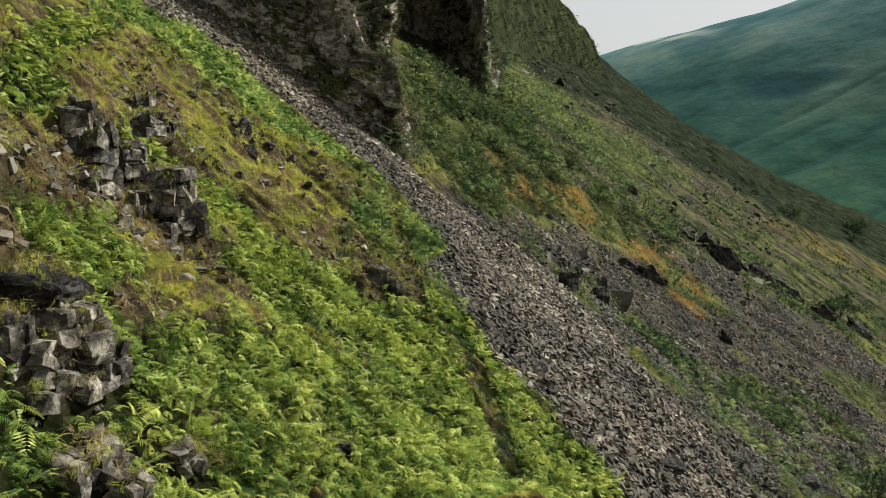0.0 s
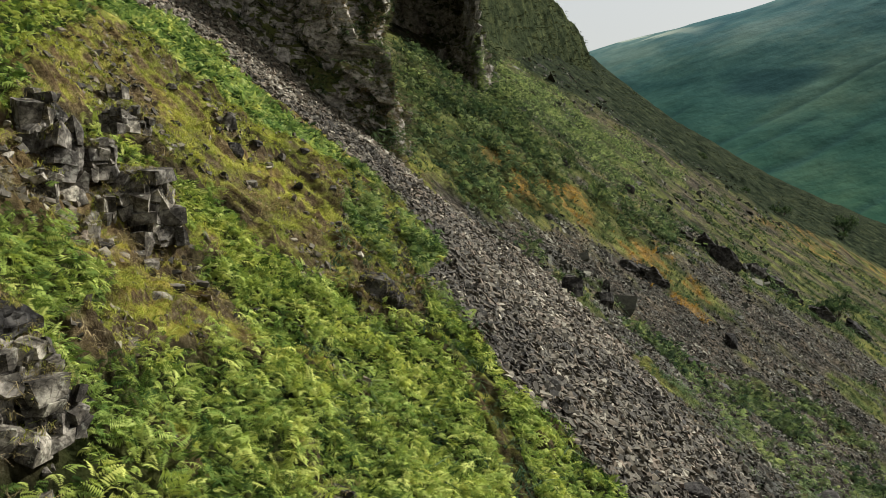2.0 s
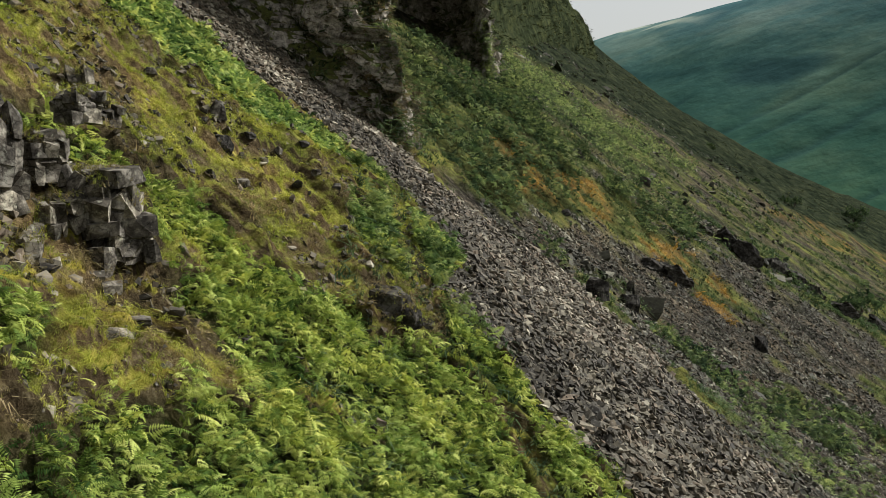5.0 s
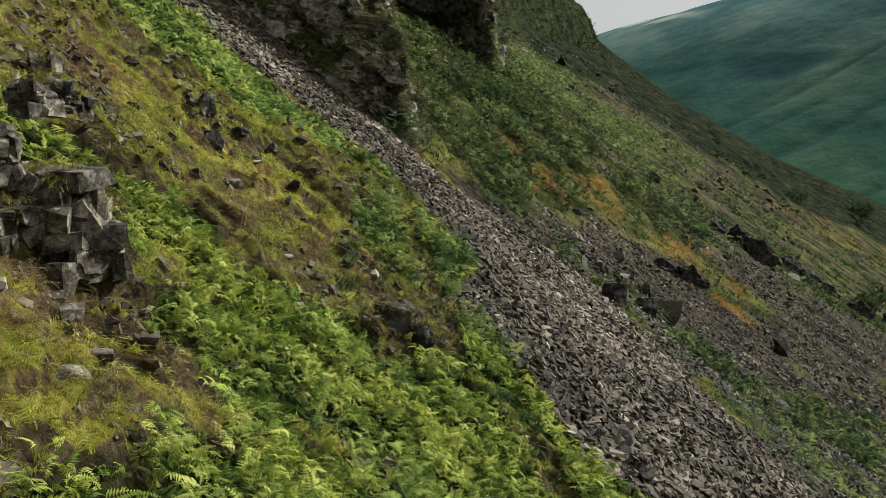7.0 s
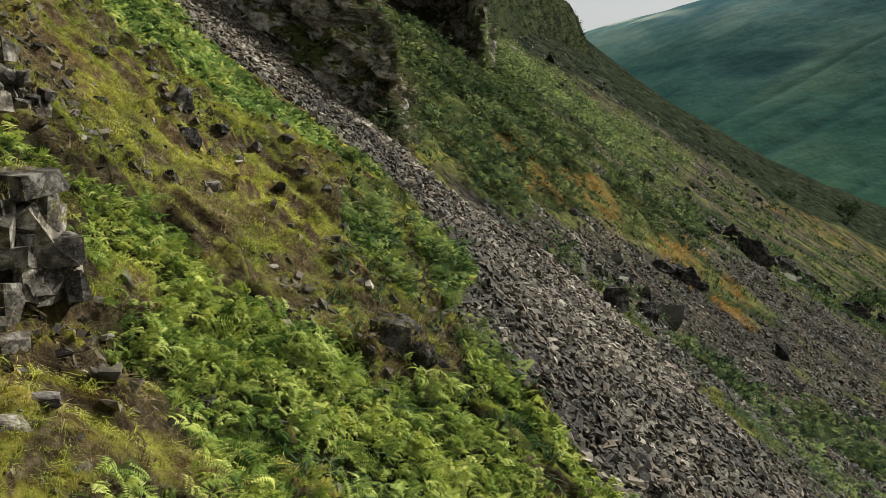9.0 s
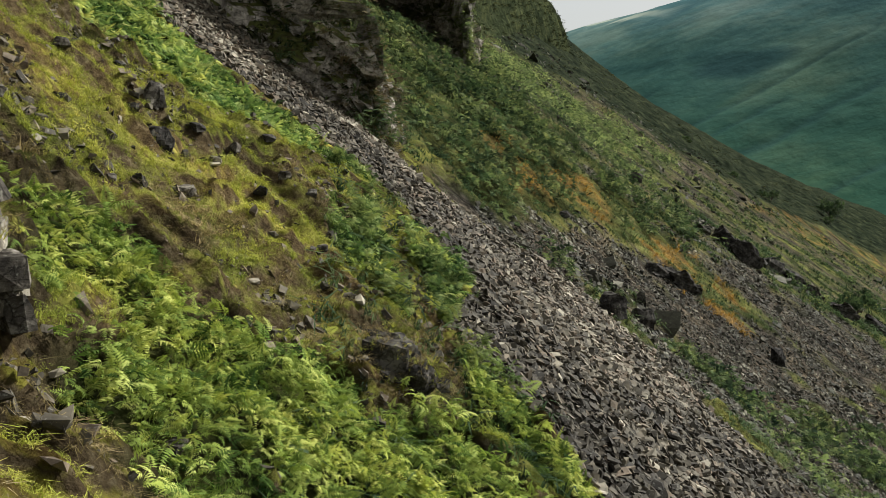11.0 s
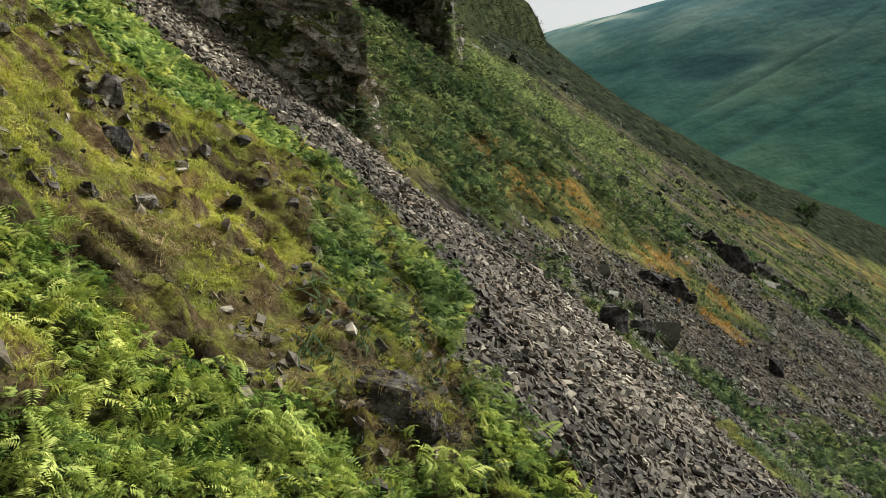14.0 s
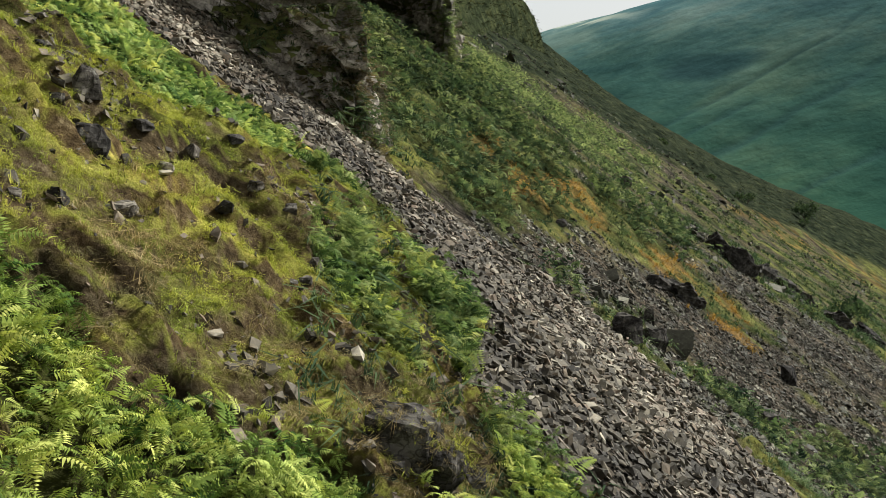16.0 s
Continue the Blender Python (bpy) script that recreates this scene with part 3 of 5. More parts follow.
angles = np.concatenate([np.arange(-34, 32, 0.34), np.arange(32, 326, 3.0)])
radii = np.concatenate([[0.0, 2.0, 4.0, 6.5, 9.0, 11.5], np.geomspace(13.5, 20, 60)[:-1], np.geomspace(20, 62, 300)[:-1], np.geomspace(62, 420, 210), np.geomspace(440, 3500, 26)])
gx, gy, gf = polar_sheet(angles, radii)
gc = cover(gx, gy)
gz = height(gx, gy, gc)
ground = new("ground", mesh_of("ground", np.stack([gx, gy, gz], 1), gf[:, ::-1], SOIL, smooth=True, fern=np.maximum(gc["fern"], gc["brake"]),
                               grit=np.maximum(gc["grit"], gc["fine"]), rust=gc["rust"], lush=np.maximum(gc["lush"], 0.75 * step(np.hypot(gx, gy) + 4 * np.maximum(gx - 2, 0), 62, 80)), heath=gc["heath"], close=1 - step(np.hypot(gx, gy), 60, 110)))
tagged(ground, "steep hillside of rough grass, soil and scree", "hillside", kind="structure")


# ---- crag ----
rng = np.random.default_rng(12)
CHIPS = [hull_shape(rng, -1) for _ in range(12)]
SLABS = [hull_shape(rng, int(rng.integers(0, 3))) for _ in range(18)]

CRAG_FOOT = [(-60, 62, 30), (-30, 69, 30), (-19, 71.0, 28), (-14, 71.2, 26), (-11.4, 71.0, 26), (-8.4, 69.4, 25), (-5.8, 67.6, 24), (-2.4, 67.6, 21), (-1.5, 68.4, 20), (-3.2, 76, 21), (-5.6, 90, 23), (-7.6, 104, 24), (-9, 122, 26), (-3.5, 126, 30),
             (2.5, 121, 32), (4.4, 116.5, 32), (6.2, 117.0, 32), (6.8, 126, 34), (9.5, 160, 36), (14.0, 190, 36), (17, 212, 35), (26, 235, 33), (40, 280, 28), (56, 320, 12)]


def crag():
    pts = np.array(CRAG_FOOT, float)
    run = np.concatenate([[0], np.cumsum(np.hypot(*np.diff(pts[:, :2], axis=0).T))])
    s = np.concatenate([np.arange(0, 40, 1.0), np.arange(40, 160, 0.33), np.arange(160, run[-1], 1.0)])
    x, y, top = (np.interp(s, run, pts[:, k]) for k in range(3))
    k = np.ones(9) / 9
    def soft(v):
        return np.convolve(np.pad(v, 4, mode="edge"), k, "valid")
    x, y = soft(x), soft(y)
    tx, ty = np.gradient(x), np.gradient(y)
    ln = np.hypot(tx, ty)
    nx, ny = ty / ln, -tx / ln                                         # outwards, to the open side
    nx, ny = soft(soft(nx)), soft(soft(ny))
    foot = height(x, y) - 1.5
    v = np.concatenate([np.linspace(0, 1, 84), [1.06, 1.2]])
    V, S = np.meshgrid(v, np.arange(len(s)))
    up = np.minimum(V, 1) * top[S]
    back = (0.30 + 0.26 * (1 - step(y, 92, 112)))[S] * up + np.maximum(V - 1, 0) * 170   # the near face leans back more
    px, py, pz = x[S] - nx[S] * back, y[S] - ny[S] * back, foot[S] + up + np.maximum(V - 1, 0) * 10
    p = np.stack([px, py, pz], -1).reshape(-1, 3)
    slant = p + np.stack([0 * p[:, 0], 0 * p[:, 0], 0.75 * p[:, 0]], 1)   # beds that dip to the right
    ribs = 1 - 2 * np.abs(fbm(p / np.array([7.5, 7.5, 26.0]), 3, 40))
    big = facets(slant / np.array([4.2, 4.2, 5.5]), 41)
    mid = facets(slant / np.array([2.0, 2.0, 1.6]), 42, 1.0)
    small = facets(slant / np.array([0.9, 0.9, 0.7]), 43, 1.0)
    ledge = fbm(p / np.array([9.0, 9.0, 2.6]), 3, 45)
    out = (2.2 * ribs + 1.5 * big + 0.5 * mid + 0.14 * small + 0.5 * ledge - 0.6) * step(up.ravel(), 0.0, 2.0)
    p[:, 0] += (nx[S].ravel()) * out
    p[:, 1] += (ny[S].ravel()) * out
    n, m = len(s), len(v)
    split = int(np.argmax((y > 128) & (x > 5)))
    def grid(k0, k1):
        i = (np.arange(k0, k1 - 1)[:, None] * m + np.arange(m - 1)[None]).ravel() - k0 * m
        return np.stack([i, i + m, i + m + 1, i + 1], 1)
    smooth_out = 2.6 * fbm(p / 14.0, 4, 46) + 1.0
    far = slice((split - 1) * m, None)
    q = np.stack([px, py, pz], -1).reshape(-1, 3)
    q[:, 0] += nx[S].ravel() * smooth_out
    q[:, 1] += ny[S].ravel() * smooth_out
    q = q[far]
    one, none = np.ones(len(q)), np.zeros(len(q))
    global BROW
    BROW = q
    brow = new("heath_brow", mesh_of("heath_brow", q, grid(split - 1, n), SOIL, smooth=True, heath=0.6 * one, close=none, lush=one, fern=none, rust=none, grit=none))
    tagged(brow, "steep dark heather brow above the far slope", "hillside", kind="structure")
    g = p.reshape(n, m, 3)
    face = np.cross(g[1:, :-1] - g[:-1, :-1], g[:-1, 1:] - g[:-1, :-1])
    face /= np.linalg.norm(face, axis=2)[:, :, None] + 1e-9
    up_face = np.abs(face[:, :, 2])
    global CRAG_LEDGES
    sel = (up_face > 0.50) & (np.arange(n - 1)[:, None] < split) & (up.reshape(n, m)[:-1, :-1] < 20)
    CRAG_LEDGES = g[:-1, :-1][sel]
    ob = new("crag", mesh_of("crag", p[:split * m], grid(0, split), CRAG, np.full(split * m, 0.5)))
    rng = np.random.default_rng(47)
    low = g[:-1, :-1][(np.arange(n - 1)[:, None] < split) & (up.reshape(n, m)[:-1, :-1] < 22)]
    global CRAG_FACE
    CRAG_FACE = low
    low = low[(low[:, 0] < -7) | (low[:, 1] > 90)]
    at = low[rng.integers(0, len(low), 1500)]
    k = len(at)
    s = 0.42 * np.exp(rng.normal(0, 0.45, k))
    size = np.stack([s * rng.uniform(0.6, 1.2, k), s * rng.uniform(0.6, 1.2, k), s * rng.uniform(0.5, 1.3, k)], 1)
    rot = turns(rng.normal(0.4, 0.5, k), rng.normal(0.5, 0.25, k), rng.normal(0.0, 0.25, k))
    part("broken_face", strewn("broken_face", SLABS, at, rot, size, CRAG, rng, np.clip(rng.normal(0.5, 0.22, k), 0, 1)), ob, "angular blocks standing out of the rock face", kind="stuff")
    # a bare rib at the corner of the second buttress, coloured pale as if sunlit
    corner = np.where((x > 4.6) & (x < 6.5) & (y < 119) & (y > 110))[0]
    rib = g[corner][:, :60].reshape(-1, 3)
    at = rib[rng.integers(0, len(rib), 260)] + (0.25, -0.45, 0)
    k = len(at)
    s = 0.4 * np.exp(rng.normal(0, 0.4, k))
    size = np.stack([s, s * rng.uniform(0.6, 1.2, k), s * rng.uniform(1.2, 3.4, k)], 1)
    rot = turns(rng.normal(0.4, 0.5, k), rng.normal(0.22, 0.15, k), rng.normal(0.0, 0.2, k))
    part("pale_rib", strewn("pale_rib", SLABS, at, rot, size, SUNLIT_ROCK, rng, np.full(k, 0.5)), ob, "bare rib of splintered rock, coloured pale for the sun on it", kind="stuff")
    global CRAG_CORNER, RIB_FOOT
    lo = up.reshape(n, m)
    CRAG_CORNER = g[(x > -9.5) & (x < 0.0) & (y < 82)][:, :50].reshape(-1, 3)
    RIB_FOOT = g[corner][:, 3:24].reshape(-1, 3) + (0.3, -0.6, 0)
    return tagged(ob, "tall dark broken rock crag with heathery ledges above the scree", "crag")


crag()


# ---- far fell across the valley ----
GULLIES = [(6, [(0.44, 0.80), (0.405, 0.71), (0.375, 0.62), (0.355, 0.56), (0.335, 0.48)]), (7, [(0.39, 0.84), (0.365, 0.78), (0.335, 0.68), (0.305, 0.58)]),
           (5, [(0.335, 0.91), (0.31, 0.83), (0.285, 0.74)]), (5, [(0.41, 0.80), (0.385, 0.73), (0.365, 0.67)]), (5, [(0.47, 0.70), (0.45, 0.62)])]
DARK_PATCH = (0.41, 0.56)                     # a dark patch, along and down the fell


def far_fell(name, label, ridge_from, ridge_to, crest, foot_run, rise, seed, tone):
    a, b = np.array(ridge_from, float), np.array(ridge_to, float)
    u = (b - a) / np.linalg.norm(b - a)
    w = np.array([-u[1], u[0]])                                        # towards us
    if w @ a > 0:
        w = -w
    n, m = 300, 190
    S, D = np.meshgrid(np.linspace(0.12, 0.88, n), np.linspace(-0.25, 1.0, m), indexing="ij")
    S, D = S.ravel(), D.ravel()
    xy = a + S[:, None] * (b - a) + D[:, None] * foot_run * w
    top = crest[0] + (crest[1] - crest[0]) * S + rise * fbm(np.stack([S * 9, S * 0, S * 0 + seed], 1), 4, seed)
    fall = np.where(D < 0, 1 - (D * 1.6) ** 2, 1 - 0.55 * np.abs(D) ** 1.3 - 0.45 * step(D, 0.0, 1.0))
    z = -95 + (top + 95) * fall
    bend = 0.006 * fbm(np.stack([S * 40, D * 30, S * 0 + seed], 1), 3, seed + 7)
    gully = np.zeros_like(S)
    for wide, course in GULLIES:
        off = along((S + bend) * 2378, D * foot_run, [(p * 2378, q * foot_run) for p, q in course])
        gully = np.maximum(gully, np.exp(-(off / wide) ** 2))
    z -= 1.9 * gully
    z += 5 * fbm(np.stack([xy[:, 0] / 150, xy[:, 1] / 150, S * 0], 1), 6, seed + 4) * step(np.abs(D), 0.0, 0.15)
    patch = fbm(np.stack([xy[:, 0] / 70, xy[:, 1] / 70, S * 0], 1), 4, seed + 5)
    # pale band painted along the left crest for the sunlight on it
    pale = 0.8 * step(S, 0.50, 0.58) * step(0.03 + 0.10 * patch - np.abs(D - 0.05 - 1.45 * (0.67 - S)), 0.0, 0.03)
    # darker colour along the gullies and over one patch
    dark = np.maximum(0.5 * gully, step(1 - np.hypot((S - DARK_PATCH[0]) / 0.035, (D - DARK_PATCH[1]) / 0.055) + 0.5 * patch, 0.0, 0.5))
    i = (np.arange(n - 1)[:, None] * m + np.arange(m - 1)[None]).ravel()
    f = np.stack([i, i + 1, i + m + 1, i + m], 1)
    ob = new(name, mesh_of(name, np.column_stack([xy, z]), f, tone, smooth=True, crest_light=pale, scrub=dark))
    return tagged(ob, label, "mountain", kind="structure")


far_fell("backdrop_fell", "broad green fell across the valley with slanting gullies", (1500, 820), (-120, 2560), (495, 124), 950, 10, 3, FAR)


# ---- scree ----
def scatter(rng, n, box, weight, floor=0.3):
    """Places within a plan box (x0, y0, x1, y1), kept by a weight."""
    x, y = rng.uniform(box[0], box[2], n), rng.uniform(box[1], box[3], n)
    c = cover(x, y)
    k = rng.uniform(floor, 1, n) < weight(c, x, y)
    x, y, c = x[k], y[k], {a: b[k] for a, b in c.items()}
    return x, y, height(x, y, c), c


def lie(rng, n, wild=0.45):
    """Turns that lay slabs roughly along the slope, which falls towards +x."""
    tilt = turns(np.full(n, -0.36), np.full(n, 0.58), np.zeros(n))
    return tilt @ turns(rng.uniform(0, 6.283, n), rng.normal(0, wild, n), rng.normal(0, wild, n))




def slab_sizes(rng, n, mean, spread=0.52):
    s = mean * np.exp(rng.normal(0, spread, n))
    return np.stack([s * rng.uniform(1.0, 1.7, n), s * rng.uniform(0.7, 1.1, n), s * rng.uniform(0.14, 0.42, n)], 1)


def scree(label, rng, n, box, weight, mean, material, pieces, piece_material, near, shapes=SLABS):
    top = tagged(new("scree"), label, "scree", kind="stuff")
    x, y, z, c = scatter(rng, n, box, weight)
    size = slab_sizes(rng, len(x), mean)
    big = fbm(flat(x, y, 2.4), 3, 31)
    size *= np.clip(1 + 0.7 * big, 0.6, 1.5)[:, None]
    size *= (1 + 0.35 * (1 - step(y, 44, 58)))[:, None]
    size = np.minimum(size, mean * np.array([3.4, 2.3, 0.9]))
    at = np.stack([x, y, z + size[:, 2] * 0.25 + rng.uniform(0, 0.08, len(x))], 1)
    rot = lie(rng, len(x), 0.42)
    tint = np.clip(0.42 + 0.16 * step(y, 52, 62) + 0.5 * fbm(flat(x, y, 3.5), 3, 33) + rng.normal(0, 0.24, len(x)), 0, 1)   # paler farther up the chute
    chosen = np.zeros(len(x), bool)
    if pieces:
        order = np.where((size[:, 0] > 1.5 * mean) & near(x, y))[0][:pieces]
        chosen[order] = True
        shared = [mesh_of("stone", v, f, piece_material) for v, f in SLABS]
        for i in order:
            ob = new("stone", shared[i % len(shared)])
            ob.parent = top
            ob.matrix_basis = Matrix.Translation(at[i]) @ Matrix(rot[i].tolist()).to_4x4() @ Matrix.Diagonal((*(size[i] * 1.15), 1))
    k = ~chosen
    part("rubble", strewn("rubble", shapes, at[k], rot[k], size[k], material, rng, tint[k]), top, "loose angular grey and pinkish stones", kind="stuff")


scree("loose angular grey-pink stones in a scree chute below the crag", np.random.default_rng(21), 104000, (-26, 27, 23, 73), lambda c, x, y: 4 * c["grit"], 0.135, SCREE, 300, SCREE_PIECE,
      lambda x, y: (y > 38) & (y < 52) & (x < 9))
scree("fine dark grey scree with thin grass between the stones", np.random.default_rng(22), 150000, (2, 34, 66, 130), lambda c, x, y: c["fine"] * 0.9, 0.115, GRAVEL, 0, None, None, CHIPS)


# ---- outcrops and boulders ----
shapes_rng = np.random.default_rng(99)
BLOCKS = [block_mesh("block", shapes_rng) for _ in range(28)]
CORES = [craggy_mesh("block", 500 + k) for k in range(10)]
DARK_CORES = [craggy_mesh("block", 520 + k, SHADED_ROCK, 8, 0.13, 9, 0.36) for k in range(8)]
LUMPS = [craggy_mesh("boulder", 540 + k, None, 6, 0.09, 11, 0.34) for k in range(8)]
DARK_LUMPS = [craggy_mesh("boulder", 560 + k, SHADED_ROCK, 6, 0.09, 11, 0.34) for k in range(8)]
DARK_BLOCKS = [block_mesh("block", shapes_rng, SHADED_ROCK) for _ in range(20)]


def joint_mesh(name, rng, material):
    """A squared joint block about 1 across, its corners knocked off along flat breaks."""
    bm = bmesh.new()
    bmesh.ops.create_cube(bm, size=1.0)
    for v in bm.verts:
        v.co += Vector(rng.normal(0, 0.09, 3).tolist())
    for k in range(int(rng.integers(2, 6))):
        d = Vector(rng.normal(0, 1, 3).tolist()).normalized()
        bmesh.ops.bisect_plane(bm, geom=bm.verts[:] + bm.edges[:] + bm.faces[:], plane_co=d * float(rng.uniform(0.38, 0.58)), plane_no=d, clear_outer=True)
        bmesh.ops.holes_fill(bm, edges=[e for e in bm.edges if e.is_boundary])
    bmesh.ops.triangulate(bm, faces=bm.faces[:])
    bm.verts.index_update()
    v, f = np.array([v.co[:] for v in bm.verts]), np.array([[q.index for q in t.verts] for t in bm.faces])
    bm.free()
    return mesh_of(name, v, f, material)


JOINTS = [joint_mesh("block", shapes_rng, ROCK) for _ in range(24)]
DARK_JOINTS = [joint_mesh("block", shapes_rng, SHADED_ROCK) for _ in range(18)]
LEDGE_TOPS, FOOTPRINTS = [], []


def cuts_of(rng, length, cell):
    """Where the joints cross a length: the ends and uneven cuts between."""
    n = max(1, min(5, round(length / cell)))
    return np.concatenate([[0], np.sort((np.arange(1, n) + rng.uniform(-0.3, 0.3, n - 1)) / n), [1]]) - 0.5


def outcrop(label, blocks, seed, broken=6, kinds=BLOCKS, low=0.8, jointed=True, dip=0.0):
    """blocks: x, y, lift above the slope, width, depth, height, turn about the upright, tilt. Each is split into a core and pieces along one bedding."""
    rng = np.random.default_rng(seed)
    xs = np.array([b[0] for b in blocks]), np.array([b[1] for b in blocks])
    base = Vector((float(xs[0].mean()), float(xs[1].mean()), 0))
    base.z = float(height([base.x], [base.y])[0])
    root = tagged(new("rock_outcrop"), label, "rock outcrop")
    root.location = base
    zs = height(*xs)
    for k, (x, y, lift, w, d, h, turn, tilt) in enumerate(blocks):
        bed = Matrix.Translation(Vector((x, y, zs[k] + lift)) - base) @ pose(0, 0, 0, tilt, 0.6 * tilt + dip, turn)
        FOOTPRINTS.append((x, y, 0.5 * max(w, d) + 0.1))
        dark = kinds is not BLOCKS
        core, joints = (DARK_CORES, DARK_JOINTS) if dark else (CORES, JOINTS)
        ob = new("block", core[int(rng.integers(len(core)))])
        ob.parent = root
        inner = 0.72 if jointed else 1.0
        ob.matrix_basis = bed @ Matrix.Diagonal((inner * w, inner * d, inner * h * low, 1))
        cell = max(0.38, 0.22 * max(w, d, h))
        X, Y, Z = cuts_of(rng, w, cell), cuts_of(rng, d, cell), cuts_of(rng, h * low, 0.9 * cell)
        for a, b, c in itertools.product(range(len(X) - 1), range(len(Y) - 1), range(len(Z) - 1)) if jointed else ():
            rim = (a in (0, len(X) - 2)) + (b in (0, len(Y) - 2)) + (c == len(Z) - 2)
            if not rim or (rim > 1 and c > 0 and rng.uniform() < 0.22):
                continue
            mid = np.array([X[a] + X[a + 1], Y[b] + Y[b + 1], Z[c] + Z[c + 1]]) / 2 * (w, d, h * low)
            size = np.array([X[a + 1] - X[a], Y[b + 1] - Y[b], Z[c + 1] - Z[c]]) * (w, d, h * low)
            out = mid / (np.linalg.norm(mid) + 0.1) * rng.normal(0.0, 0.18) * cell
            ob = new("block", joints[int(rng.integers(len(joints)))])
            ob.parent = root
            ob.matrix_basis = bed @ Matrix.Translation(mid + out) @ pose(0, 0, 0, *rng.normal(0, 10, 2), rng.normal(0, 18)) @ Matrix.Diagonal((*(size * rng.uniform(0.85, 1.22, 3)), 1))
        for q in range(broken // 3):                                   # fallen pieces round the foot
            ob = new("block", kinds[int(rng.integers(len(kinds)))])
            ob.parent = root
            s = rng.uniform(0.10, 0.24) * min(w, d)
            ax, ay = x + rng.uniform(-0.6, 0.7) * w, y - d * rng.uniform(0.5, 0.9)
            ob.matrix_basis = Matrix.Translation(Vector((ax, ay, float(height([ax], [ay])[0]) + 0.15 * s)) - base) @ pose(0, 0, 0, *rng.normal(0, 25, 2), rng.uniform(0, 360)) @ Matrix.Diagonal((s * 1.3, s, s * 0.7, 1))
        for q in range(int(10 * w * d) + 4):
            LEDGE_TOPS.append((Matrix.Translation(base) @ bed) @ Vector((rng.uniform(-0.5, 0.5) * w, rng.uniform(-0.5, 0.5) * d, h * low * 0.42)))


outcrop("grey fractured rock outcrop with flat slabs among bracken and grass", [
    (-9.75, 31.2, 0.3, 1.63, 1.6, 2.91, -24.0, 4.0), (-9.1, 31.3, 0.85, 0.75, 1.2, 2.11, -35.0, -5.0), (-10.35, 31.95, 0.39, 1.88, 1.5, 0.79, -12.0, 6.0),
    (-9.86, 31.35, 0.83, 1.37, 1.3, 0.64, -20.0, 8.0), (-10.49, 30.1, -0.13, 1.17, 1.0, 0.94, -25.0, 12.0), (-11.02, 28.9, 0.44, 0.68, 1.0, 2.81, -20.0, -5.0),
    (-11.76, 29.7, 0.5, 0.85, 1.0, 1.91, -14.0, 4.0), (-11.9, 28.7, 0.06, 0.86, 1.0, 2.39, -30.0, -4.0), (-11.2, 27.35, -0.02, 1.06, 0.9, 1.71, -18.0, 6.0),
    (-11.87, 27.05, -0.37, 0.31, 0.5, 1.59, -10.0, 6.0), (-10.84, 30.5, 0.59, 0.99, 1.0, 1.57, -32.0, 3.0), (-10.87, 33.05, 1.83, 0.82, 0.9, 1.13, -35.0, 8.0),
    (-10.1, 28.1, 0.18, 0.46, 0.6, 0.64, 40.0, 24.0)], 100)
outcrop("large dark broken outcrop with pale fallen blocks in bracken", [
    (-8.56, 19.1, 0.55, 1.49, 1.0, 0.87, -14.0, 8.0), (-8.4, 18.35, 0.1, 1.05, 0.9, 1.48, -32.0, -8.0), (-7.74, 19.25, 0.55, 1.12, 0.9, 1.59, -26.0, 8.0),
    (-7.38, 19.3, 1.14, 0.47, 0.6, 0.89, -40.0, -12.0), (-8.81, 17.9, 0.18, 0.68, 0.8, 1.99, -20.0, 6.0), (-8.02, 19.45, 0.9, 0.69, 0.7, 0.79, -30.0, 10.0),
    (-7.8, 18.55, 0.13, 0.64, 0.5, 0.61, 15.0, 22.0)], 140)
outcrop("big dark squared block crowning a broken outcrop", [(-9.06, 19.4, 0.72, 1.81, 1.4, 1.14, -16.0, 9.0)], 150, 3, DARK_BLOCKS, jointed=False)
outcrop("low grey rocks half sunk in bracken and bare soil", [
    (-7.1, 17.7, 0.18, 0.91, 0.8, 0.91, -20.0, 8.0), (-6.68, 17.55, 0.2, 0.55, 0.5, 0.66, -30.0, 16.0), (-7.24, 16.85, 0.18, 0.7, 0.7, 0.92, -12.0, 10.0),
    (-5.95, 19.4, 0.39, 0.75, 0.6, 0.74, -22.0, 12.0), (-5.6, 19.6, 0.47, 0.38, 0.4, 0.45, 60.0, 20.0), (-8.16, 17.55, 0.27, 0.54, 0.5, 0.52, -35.0, -10.0),
    (-6.28, 17.0, 0.74, 0.79, 0.6, 0.66, -10.0, 8.0)], 160)
outcrop("single dark rock showing through the bracken", [(-3.17, 24.9, -0.04, 1.0, 0.6, 0.93, -20.0, 10.0)], 165, 3, DARK_BLOCKS)
outcrop("dark squared rock face beside the trodden path", [
    (-2.86, 39.95, 0.12, 1.36, 1.5, 1.57, -12.0, 4.0), (-2.18, 39.4, 0.5, 0.58, 0.8, 1.27, -30.0, 10.0), (-1.58, 39.25, 1.14, 0.43, 0.5, 0.3, 5.0, 20.0)], 180, 3, DARK_BLOCKS, jointed=False)
outcrop("small grey rock ribs showing through mossy turf", [
    (-12.1, 36.9, 0.2, 1.2, 0.8, 1.1, 20, 6), (-11.6, 37.3, 0.1, 0.7, 0.7, 0.8, -20, 16), (-12.6, 37.6, 0.3, 0.8, 0.7, 0.9, 45, 4)], 190)
